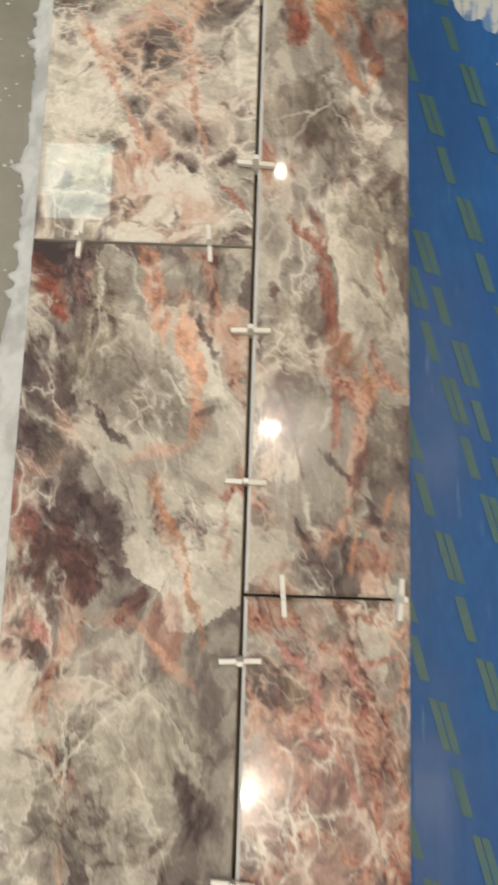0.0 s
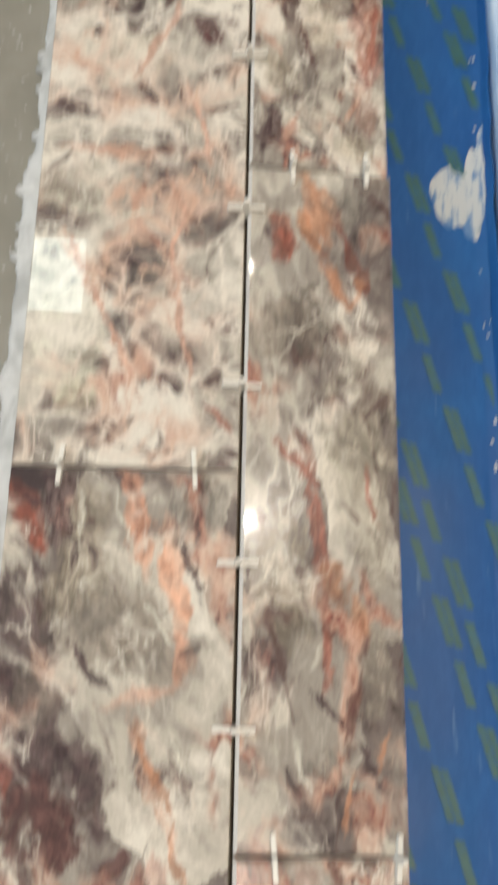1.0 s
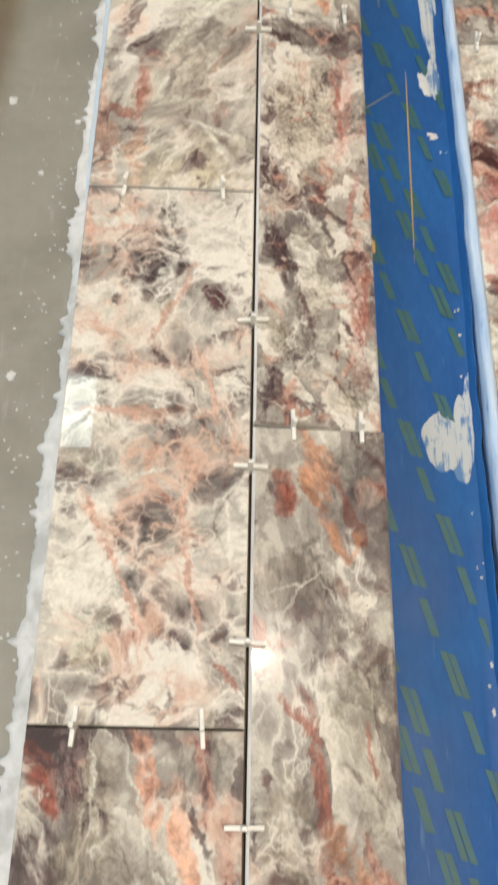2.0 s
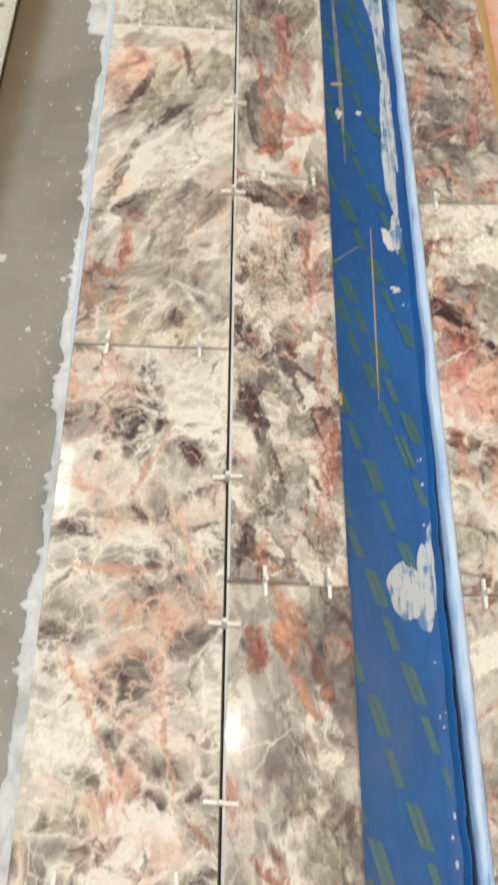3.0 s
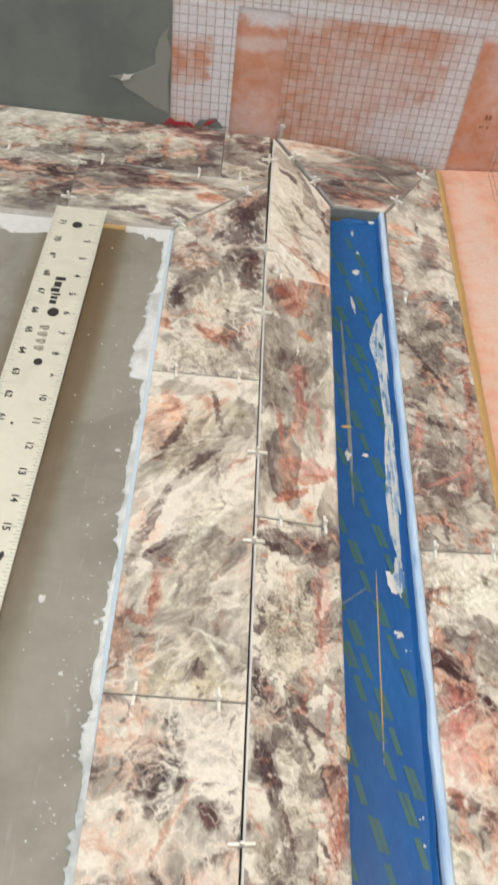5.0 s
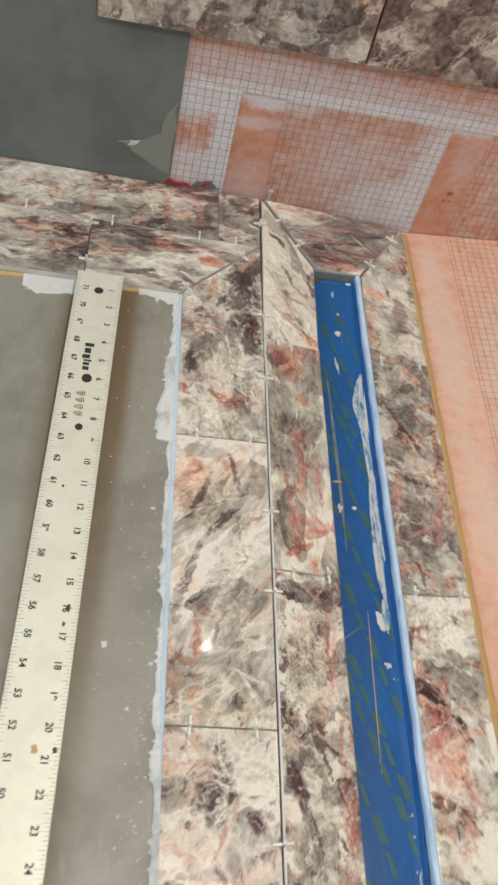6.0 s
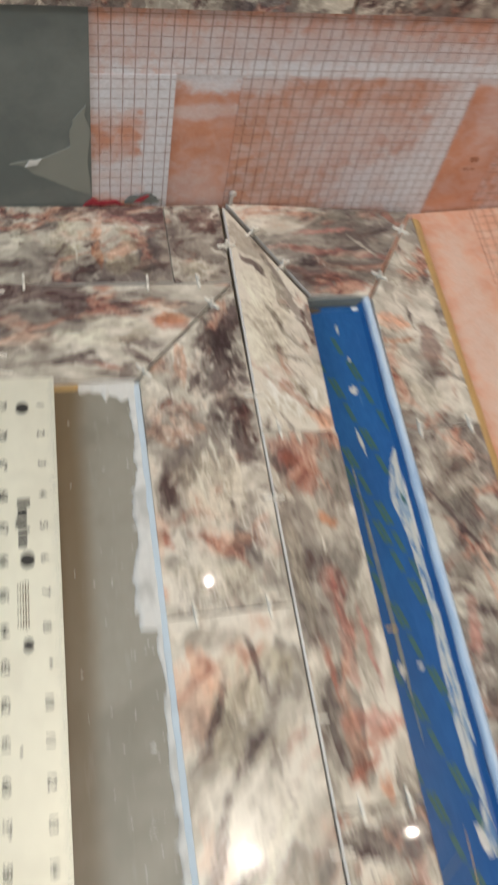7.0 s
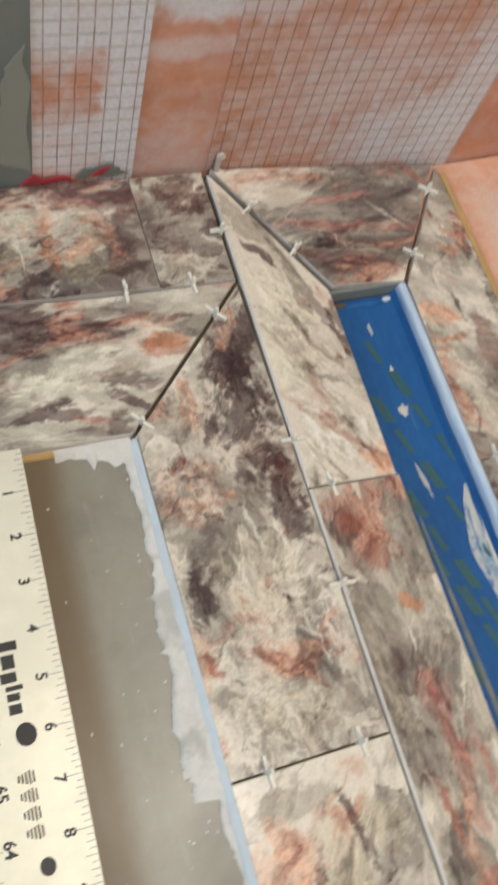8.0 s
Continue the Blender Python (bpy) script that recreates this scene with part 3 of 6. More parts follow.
wall_patch("mortar_smear", [(-0.176, 0.058), (-0.172, 0.066), (-0.160, 0.068), (-0.164, 0.062)], MORTAR, 0.0064, 0.003, 8)

# small print on the bare membrane, as bars
bm = bmesh.new()
for x, z, w, h in ((0.2440, 0.0560, 0.0030, 0.0060), (0.2485, 0.0560, 0.0030, 0.0060), (0.2405, 0.0450, 0.0022, 0.0040), (0.2440, 0.0450, 0.0014, 0.0040), (0.2485, 0.0450, 0.0030, 0.0034)):
    bm.faces.new([bm.verts.new(q) for q in ((x, WALL_Y - 0.0011, z), (x + w, WALL_Y - 0.0011, z), (x + w, WALL_Y - 0.0011, z + h), (x, WALL_Y - 0.0011, z + h))])
part("printed_text", bm, PRINT_BROWN, wall, "faded brown print")

# marble course on the wall above the membrane
for i, x in enumerate((-0.22, 0.082, 0.384)):
    pts = [(x, 0.2165), (x + 0.299, 0.2165), (x + 0.299, 0.515), (x, 0.515)]
    bm = bmesh.new()
    fr = [bm.verts.new((px, WALL_Y - 0.012, pz)) for px, pz in pts]
    bk = [bm.verts.new((px, WALL_Y - 0.002, pz)) for px, pz in pts]
    bm.faces.new(fr)
    bm.faces.new(bk[::-1])
    for a in range(4):
        bm.faces.new((fr[a], bk[a], bk[(a + 1) % 4], fr[(a + 1) % 4]))
    centred(part("wall_tile", bm, marble(70 + i, -0.75, 0.2, 0.8), wall))

# the rest of the room
def room_side(name, x0, y0, x1, y1, z0, z1, label):
    bm = bmesh.new()
    box(bm, x0, y0, z0, x1, y1, z1)
    return tagged(mesh_ob(name, bm, PAINT), label, "wall", kind="structure")


bm = bmesh.new()
for y0, y1, z0, z1 in ((-1.7, -0.25, -0.06, CEILING), (1.05, 2.7, -0.06, CEILING), (-0.2495, 1.0495, -0.06, 0.90), (-0.2495, 1.0495, 2.0, CEILING)):
    box(bm, -2.40, y0, z0, -2.25, y1, z1)
tagged(mesh_ob("wall_west", bm, PAINT), "plain warm white painted wall with a window opening", "wall", kind="structure")
window = new("window_1")
tagged(window, "white framed window letting in daylight", "window", kind="structure")
bm = bmesh.new()
for y0, y1, z0, z1 in ((-0.249, -0.20, 0.901, 1.999), (1.0, 1.049, 0.901, 1.999), (-0.199, 0.999, 0.901, 0.95), (-0.199, 0.999, 1.95, 1.999), (0.38, 0.42, 0.951, 1.949)):
    box(bm, -2.34, y0, z0, -2.29, y1, z1)
part("window_frame", bm, SPACER, window)
room_side("wall_south", -2.40, -1.8, 2.7, -1.70, -0.06, CEILING, "plain warm white painted wall")
room_side("wall_east", 2.60, -1.7, 2.70, 2.7, -0.06, CEILING, "plain warm white painted wall")
room_side("wall_beyond", -2.40, 2.7, 2.70, 2.80, -0.06, CEILING, "plain warm white painted wall")
bm = bmesh.new()
box(bm, 1.0, -1.7, -0.06, 2.6, 1.148, 0.045)
box(bm, 1.601, 1.148, -0.06, 2.6, 1.2505, 0.045)
box(bm, -2.25, 1.2505, -0.06, 2.6, 2.7, 0.0)
tagged(mesh_ob("floor_beyond", bm, SCREED), "grey screed floor beyond the shower", "floor", kind="structure")
bm = bmesh.new()
box(bm, -2.4, -1.8, CEILING + 0.001, 2.7, 2.8, CEILING + 0.1)
tagged(mesh_ob("ceiling", bm, PAINT), "plain white painted ceiling", "ceiling", kind="structure")

# ---- floor tiles ----
# large patches of the tiles: place, half sizes, turn, colour, strength
L0_PATCH = [
    (-0.036, 0.058, 0.0170, 0.0520, 9, PLUM, 0.9),
    (-0.026, 0.008, 0.0125, 0.0190, 4, WINE, 0.95),
    (-0.039, 0.128, 0.0066, 0.0153, 29, RUST, 0.8),
    (-0.017, 0.114, 0.0132, 0.0274, 3, GREIGE, 0.7),
    (0.007, 0.125, 0.0048, 0.0228, 9, PEACH, 0.8),
    (0.024, 0.096, 0.0059, 0.0270, 14, PEACH, 0.8),
    (-0.002, 0.084, 0.0211, 0.0174, 2, TAUPE, 0.7),
    (0.034, 0.131, 0.0111, 0.0105, 2, GREY, 0.8),
    (0.017, 0.026, 0.0028, 0.0273, 21, PEACH, 0.8),
    (0.020, -0.018, 0.0084, 0.0132, 2, RUST, 0.6),
    (0.006, -0.008, 0.0063, 0.0090, 2, PLUM, 0.7),
    (0.001, -0.068, 0.0369, 0.0336, 4, (0.40, 0.375, 0.325), 0.9),
    (-0.040, -0.018, 0.0080, 0.0150, 10, PINK, 0.8),
    (-0.042, 0.030, 0.0060, 0.0200, 8, RUST, 0.7),
    (-0.010, 0.030, 0.0090, 0.0120, 20, PLUM, 0.75),
    (0.032, -0.083, 0.0063, 0.0121, 2, PLUM, 0.7)]
L1_PATCH = [
    (-0.028, -0.090, 0.0153, 0.0296, 5, CREAM, 0.85),
    (-0.036, -0.013, 0.0221, 0.0179, 4, CREAM, 0.7),
    (-0.013, 0.063, 0.0264, 0.0211, 3, PALE, 0.6),
    (-0.004, -0.064, 0.0107, 0.0168, 22, PLUM, 0.75),
    (0.014, -0.099, 0.0127, 0.0157, 47, PLUM, 0.8),
    (0.040, -0.082, 0.0079, 0.0058, -3, MAROON, 0.9),
    (-0.031, 0.028, 0.0201, 0.0075, 10, PLUM, 0.7),
    (-0.002, 0.004, 0.0332, 0.0047, 2, PEACH, 0.7),
    (-0.002, 0.082, 0.0133, 0.0078, 30, PLUM, 0.75),
    (0.034, 0.079, 0.0107, 0.0060, -13, MAROON, 0.85),
    (-0.003, 0.117, 0.0062, 0.0187, -14, PLUM, 0.7),
    (-0.025, -0.054, 0.0038, 0.0216, 36, PEACH, 0.8),
    (0.029, -0.046, 0.0190, 0.0148, 2, GREY, 0.7)]
L2_PATCH = [
    (0.006, -0.130, 0.0343, 0.0243, 6, OLIVE, 0.6),
    (-0.044, -0.104, 0.0084, 0.0466, 8, PEACH, 0.7),
    (-0.022, -0.072, 0.0048, 0.0227, 6, RUST, 0.7),
    (0.007, -0.046, 0.0257, 0.0620, -17, PALE, 0.6),
    (-0.023, 0.053, 0.0060, 0.0577, -32, TAUPE, 0.6),
    (-0.034, -0.014, 0.0095, 0.0228, 7, PEACH, 0.5),
    (-0.038, 0.085, 0.0180, 0.0312, 6, PEACH, 0.6),
    (-0.005, 0.085, 0.0180, 0.0362, -11, OLIVE, 0.6),
    (-0.020, 0.129, 0.0222, 0.0095, 5, TAUPE, 0.6)]
L3_PATCH = [
    (0.022, 0.063, 0.0169, 0.0639, -1, PLUM, 0.85),
    (0.033, -0.005, 0.0107, 0.0307, 7, PLUM, 0.8),
    (0.002, -0.050, 0.0324, 0.0327, -13, PALE, 0.7),
    (0.006, -0.096, 0.0191, 0.0085, 9, PEACH, 0.85),
    (-0.047, -0.087, 0.0082, 0.0162, -11, PEACH, 0.7),
    (-0.037, -0.053, 0.0064, 0.0210, -10, PLUM, 0.7),
    (-0.025, 0.000, 0.0183, 0.0102, -10, PEACH, 0.6),
    (-0.005, -0.127, 0.0304, 0.0159, -13, PALE, 0.7),
    (0.032, -0.091, 0.0065, 0.0122, -16, RUST, 0.7)]
R1_PATCH = [
    (-0.019, 0.113, 0.0063, 0.0121, 2, RUST, 0.8),
    (-0.000, 0.126, 0.0069, 0.0208, 18, ORANGE, 0.8),
    (0.014, 0.099, 0.0038, 0.0225, 18, RUST, 0.8),
    (-0.011, 0.068, 0.0190, 0.0190, -1, TAUPE, 0.75),
    (0.014, 0.126, 0.0100, 0.0106, -1, GREY, 0.7),
    (0.013, 0.027, 0.0153, 0.0285, -1, PALE, 0.7),
    (-0.001, -0.037, 0.0032, 0.0365, 7, RUST, 0.8),
    (-0.016, -0.046, 0.0095, 0.0295, 0, GREIGE, 0.75),
    (-0.009, 0.010, 0.0053, 0.0100, 2, RUST, 0.7),
    (0.023, -0.010, 0.0074, 0.0439, -2, PALE, 0.6)]
R2_PATCH = [
    (-0.008, 0.061, 0.0190, 0.0422, -1, PALE, 0.7),
    (0.001, 0.128, 0.0280, 0.0116, -1, PLUM, 0.55),
    (-0.023, 0.006, 0.0079, 0.0211, 1, PLUM, 0.55),
    (-0.022, -0.038, 0.0067, 0.0232, 14, PLUM, 0.55),
    (0.019, 0.076, 0.0069, 0.0386, -2, PINK, 0.6),
    (0.017, -0.008, 0.0074, 0.0127, -3, PLUM, 0.5),
    (0.025, -0.063, 0.0074, 0.0338, -2, PINK, 0.6),
    (-0.011, -0.100, 0.0132, 0.0211, 1, GREY, 0.6),
    (-0.005, -0.093, 0.0033, 0.0210, 14, PLUM, 0.5),
    (0.016, -0.136, 0.0111, 0.0074, -2, PALE, 0.7),
    (0.023, -0.116, 0.0069, 0.0121, -0, RUST, 0.5)]
R3_PATCH = [
    (-0.012, 0.122, 0.0169, 0.0211, 1, PINK, 0.75),
    (0.017, 0.066, 0.0122, 0.0702, -1, GREY, 0.7),
    (-0.025, 0.031, 0.0074, 0.0654, 1, TAUPE, 0.6),
    (0.001, 0.012, 0.0106, 0.0142, -0, PINK, 0.6),
    (0.002, -0.035, 0.0069, 0.0295, 0, PINK, 0.6),
    (0.008, -0.090, 0.0217, 0.0084, -2, PINK, 0.75),
    (-0.008, -0.103, 0.0058, 0.0343, 0, PEACH, 0.6),
    (0.008, -0.138, 0.0058, 0.0095, -1, PEACH, 0.9),
    (0.017, -0.034, 0.0111, 0.0396, -1, TAUPE, 0.6)]
R4_PATCH = [
    (0.001, -0.090, 0.0327, 0.0238, -16, IVORY, 0.85),
    (0.025, -0.111, 0.0092, 0.0172, -16, PEACH, 0.8),
    (-0.010, -0.016, 0.0251, 0.0384, -14, CREAM, 0.75),
    (-0.013, 0.080, 0.0273, 0.0116, -48, TAUPE, 0.7),
    (0.014, 0.026, 0.0054, 0.0407, 19, PLUM, 0.6),
    (0.040, 0.002, 0.0097, 0.0279, 2, WINE, 0.7),
    (-0.006, 0.032, 0.0194, 0.0233, 15, CREAM, 0.6)]
T_PATCH = [
    (-0.003, -0.002, 0.0700, 0.0042, -5, PINK, 0.7),
    (0.007, 0.028, 0.0631, 0.0145, -17, TAUPE, 0.6),
    (0.016, -0.023, 0.0287, 0.0062, -18, PALE, 0.5),
    (0.005, -0.042, 0.0277, 0.0038, -14, PINK, 0.6)]
Q2_PATCH = [
    (-0.018, 0.038, 0.0125, 0.0390, 36, MAROON, 1.0),
    (-0.006, 0.022, 0.0100, 0.0200, 36, MAROON, 1.0),
    (-0.022, -0.014, 0.0135, 0.0253, 14, PINK, 0.85),
    (0.000, 0.114, 0.0269, 0.0224, -7, CREAM, 0.7),
    (0.000, -0.005, 0.0063, 0.0198, -7, PEACH, 0.8),
    (-0.026, 0.064, 0.0058, 0.0139, -7, PEACH, 0.6),
    (-0.022, -0.049, 0.0105, 0.0075, -6, MAROON, 0.8),
    (-0.020, -0.077, 0.0179, 0.0118, -8, PALE, 0.6)]
Q3_PATCH = [
    (-0.005, 0.018, 0.0217, 0.0431, -6, TAUPE, 0.6),
    (-0.007, -0.092, 0.0243, 0.0356, -6, TAUPE, 0.6),
    (-0.024, -0.026, 0.0048, 0.0266, -6, PINK, 0.7),
    (0.016, -0.065, 0.0047, 0.0310, -8, PINK, 0.6),
    (-0.003, 0.093, 0.0228, 0.0324, -5, TAUPE, 0.6)]
Q4_PATCH = [
    (-0.021, -0.007, 0.0192, 0.0095, -17, PEACH, 0.6),
    (0.011, -0.041, 0.0091, 0.0280, -0, WINE, 0.7),
    (-0.031, -0.079, 0.0182, 0.0190, -17, PALE, 0.6),
    (-0.030, -0.041, 0.0112, 0.0078, -18, CREAM, 0.6),
    (0.018, 0.048, 0.0101, 0.0289, -19, TAUPE, 0.6)]
A1_PATCH = [
    (-0.042, -0.009, 0.0294, 0.0059, -8, CREAM, 0.8),
    (-0.041, -0.033, 0.0290, 0.0047, 2, PLUM, 0.75),
    (0.022, -0.018, 0.0230, 0.0055, -15, PLUM, 0.75),
    (0.041, 0.004, 0.0198, 0.0080, -21, RUST, 0.65),
    (-0.037, 0.031, 0.0224, 0.0042, -5, PLUM, 0.7),
    (0.032, 0.023, 0.0240, 0.0037, -6, PEACH, 0.6),
    (-0.006, 0.008, 0.0304, 0.0049, -10, CREAM, 0.8),
    (0.002, -0.047, 0.0091, 0.0107, -9, PLUM, 0.7)]
A2_PATCH = [
    (0.103, 0.020, 0.0500, 0.0122, -5, PLUM, 0.8),
    (0.098, -0.015, 0.0364, 0.0106, -1, CREAM, 0.6),
    (0.134, -0.031, 0.0185, 0.0090, -1, TAUPE, 0.6)]
B2_PATCH = [
    (0.111, 0.034, 0.0743, 0.0133, -7, WINE, 0.8),
    (0.063, 0.012, 0.0143, 0.0198, -7, CREAM, 0.7),
    (0.086, 0.015, 0.0027, 0.0251, -8, PEACH, 0.7),
    (0.110, -0.026, 0.0239, 0.0107, -9, OLIVE, 0.6),
    (0.131, -0.008, 0.0122, 0.0199, -10, PLUM, 0.6),
    (-0.053, -0.005, 0.0453, 0.0174, 0, CREAM, 0.7),
    (-0.011, -0.012, 0.0063, 0.0232, -1, PEACH, 0.7),
    (0.019, 0.011, 0.0090, 0.0201, -2, CREAM, 0.6)]
B1_PATCH = [
    (0.006, 0.028, 0.0191, 0.0162, -11, WINE, 0.8),
    (-0.001, -0.031, 0.0181, 0.0114, -11, OLIVE, 0.6)]

# the bold veins and clasts of each tile, in the same terms
L0_VEIN = [
    (-0.0168, 0.1280, 0.0007, 0.0152, 7, CREAM, 0.7),
    (0.0028, 0.1176, 0.0010, 0.0313, 19, CREAM, 0.7),
    (0.0175, 0.0830, 0.0011, 0.0111, 36, CREAM, 0.8),
    (-0.0200, 0.1090, 0.0097, 0.0224, -13, GREIGE, 0.6),
    (0.0121, 0.0755, 0.0130, 0.0188, 48, TAUPE, 0.6),
    (0.0062, 0.1264, 0.0039, 0.0209, 11, PEACH, 0.85),
    (0.0229, 0.0992, 0.0048, 0.0188, 25, PEACH, 0.85),
    (0.0267, 0.0718, 0.0035, 0.0124, -2, PEACH, 0.85),
    (0.0126, 0.0567, 0.0024, 0.0154, -75, PEACH, 0.7),
    (0.0181, 0.0257, 0.0017, 0.0198, 27, ORANGE, 0.85),
    (0.0301, -0.0065, 0.0016, 0.0177, 13, ORANGE, 0.8),
    (0.0166, -0.0235, 0.0022, 0.0166, 44, PEACH, 0.8),
    (-0.0390, 0.1246, 0.0036, 0.0143, 32, RUST, 0.85),
    (-0.0398, 0.0561, 0.0042, 0.0273, 12, PLUM, 0.8)]
L0_VEIN += [
    (-0.0285, 0.0562, 0.0093, 0.0141, 1, TAUPE, 0.8),
    (-0.0057, 0.0221, 0.0052, 0.0140, 16, PLUM, 0.85),
    (-0.0223, 0.0068, 0.0102, 0.0146, 4, WINE, 0.9),
    (-0.0313, -0.0190, 0.0024, 0.0090, 26, PINK, 0.9),
    (-0.0316, -0.0277, 0.0053, 0.0120, 63, PLUM, 0.85),
    (0.0055, -0.0041, 0.0052, 0.0066, 3, WINE, 0.85),
    (-0.0138, 0.0704, 0.0015, 0.0172, 46, PLUM, 0.9),
    (0.0289, 0.1069, 0.0022, 0.0161, 25, PLUM, 0.8),
    (0.0308, 0.0728, 0.0016, 0.0072, -64, PLUM, 0.85),
    (0.0266, 0.0352, 0.0007, 0.0110, 17, CREAM, 0.8),
    (-0.0194, -0.0642, 0.0009, 0.0247, -1, CREAM, 0.7),
    (-0.0115, -0.0583, 0.0010, 0.0280, -44, CREAM, 0.7),
    (0.0115, -0.0736, 0.0010, 0.0263, 24, CREAM, 0.7),
    (0.0279, -0.0795, 0.0043, 0.0111, -5, PLUM, 0.8)]
L1_VEIN = [
    (0.0005, 0.1029, 0.0037, 0.0299, 11, PLUM, 0.85),
    (-0.0231, 0.0734, 0.0036, 0.0050, 22, PLUM, 0.85),
    (-0.0038, 0.0873, 0.0033, 0.0109, -39, PLUM, 0.8),
    (0.0310, 0.0769, 0.0070, 0.0096, 69, MAROON, 0.9),
    (-0.0293, 0.0279, 0.0045, 0.0150, 80, PLUM, 0.8),
    (0.0000, 0.0349, 0.0029, 0.0060, 62, PLUM, 0.85),
    (0.0337, 0.0299, 0.0026, 0.0088, -76, PLUM, 0.8),
    (-0.0077, -0.0642, 0.0055, 0.0151, 31, PLUM, 0.85),
    (-0.0020, -0.0895, 0.0046, 0.0140, 33, PLUM, 0.85),
    (0.0131, -0.1071, 0.0033, 0.0130, 61, PLUM, 0.8),
    (0.0323, -0.1044, 0.0044, 0.0099, -43, PLUM, 0.85),
    (0.0385, -0.0813, 0.0041, 0.0075, 82, MAROON, 0.9),
    (0.0375, -0.1241, 0.0018, 0.0087, 49, RUST, 0.8),
    (-0.0419, -0.0458, 0.0034, 0.0085, 25, PLUM, 0.7)]
L1_VEIN += [
    (-0.0281, -0.0490, 0.0019, 0.0107, 22, PEACH, 0.9),
    (-0.0190, -0.0685, 0.0021, 0.0142, 28, PEACH, 0.9),
    (-0.0056, -0.0958, 0.0018, 0.0201, 24, PEACH, 0.9),
    (0.0177, -0.0179, 0.0017, 0.0117, 26, PEACH, 0.9),
    (0.0177, -0.0416, 0.0016, 0.0169, -10, PEACH, 0.9),
    (0.0207, -0.0821, 0.0017, 0.0291, 11, PEACH, 0.85),
    (-0.0040, -0.0288, 0.0015, 0.0163, -81, CREAM, 0.9),
    (0.0262, 0.0204, 0.0016, 0.0261, 16, PEACH, 0.85),
    (0.0041, 0.0681, 0.0022, 0.0292, -27, PEACH, 0.8),
    (-0.0274, 0.0051, 0.0019, 0.0143, 82, PEACH, 0.7),
    (-0.0441, 0.1197, 0.0027, 0.0216, 14, PEACH, 0.7),
    (0.0052, -0.0644, 0.0109, 0.0107, -88, GREY, 0.75),
    (0.0341, -0.0717, 0.0072, 0.0129, -87, GREY, 0.75),
    (-0.0223, -0.1197, 0.0087, 0.0097, 8, OLIVE, 0.5)]
L2_VEIN = [
    (-0.0291, -0.0037, 0.0045, 0.0276, -21, PLUM, 0.85),
    (-0.0016, 0.0482, 0.0036, 0.0305, -42, PLUM, 0.85),
    (0.0125, 0.1090, 0.0032, 0.0251, 12, MAROON, 0.8),
    (-0.0200, 0.0774, 0.0037, 0.0255, -19, PLUM, 0.8),
    (-0.0367, -0.0886, 0.0037, 0.0181, 54, RUST, 0.8),
    (-0.0226, -0.0804, 0.0028, 0.0195, -2, RUST, 0.8),
    (-0.0267, 0.1095, 0.0091, 0.0203, 26, PEACH, 0.7),
    (-0.0218, -0.1220, 0.0057, 0.0255, 3, PEACH, 0.7),
    (0.0028, -0.0201, 0.0036, 0.0362, -28, CREAM, 0.85),
    (0.0189, -0.0046, 0.0030, 0.0318, -35, CREAM, 0.8),
    (-0.0067, -0.0641, 0.0025, 0.0214, -24, CREAM, 0.85),
    (0.0257, -0.1165, 0.0026, 0.0164, 32, CREAM, 0.85),
    (0.0239, -0.1034, 0.0021, 0.0235, 71, CREAM, 0.8),
    (-0.0009, -0.0552, 0.0028, 0.0261, -23, TAUPE, 0.7)]
L2_VEIN += [
    (0.0094, -0.0710, 0.0077, 0.0100, -37, GREY, 0.6),
    (0.0147, -0.1402, 0.0087, 0.0326, 90, OLIVE, 0.7),
    (-0.0132, 0.0617, 0.0096, 0.0267, -20, PALE, 0.7),
    (0.0259, 0.1061, 0.0120, 0.0181, 55, OLIVE, 0.6),
    (0.0184, 0.0545, 0.0055, 0.0225, -59, PALE, 0.7),
    (-0.0395, -0.0348, 0.0047, 0.0222, -11, PLUM, 0.5),
    (0.0350, 0.0564, 0.0026, 0.0148, -44, RUST, 0.7)]
R1_VEIN = [
    (-0.0194, 0.1070, 0.0064, 0.0071, 80, RUST, 0.85),
    (-0.0039, 0.1114, 0.0037, 0.0144, 24, ORANGE, 0.9),
    (0.0067, 0.0887, 0.0032, 0.0143, 26, ORANGE, 0.9),
    (0.0160, 0.0834, 0.0017, 0.0083, -32, ORANGE, 0.8),
    (-0.0109, 0.0647, 0.0209, 0.0110, 84, TAUPE, 0.6),
    (-0.0121, 0.0668, 0.0008, 0.0174, -70, PALE, 0.8),
    (-0.0133, 0.0605, 0.0008, 0.0122, -28, PALE, 0.8),
    (0.0059, 0.0582, 0.0008, 0.0115, 39, PALE, 0.8),
    (0.0109, 0.0076, 0.0123, 0.0257, -3, PALE, 0.6),
    (-0.0111, 0.0053, 0.0017, 0.0149, 42, RUST, 0.85),
    (-0.0000, -0.0201, 0.0022, 0.0209, 10, RUST, 0.85),
    (0.0057, -0.0434, 0.0041, 0.0104, 16, ORANGE, 0.85),
    (0.0146, -0.0567, 0.0031, 0.0101, 11, ORANGE, 0.7),
    (0.0023, -0.0754, 0.0021, 0.0151, -4, RUST, 0.8)]
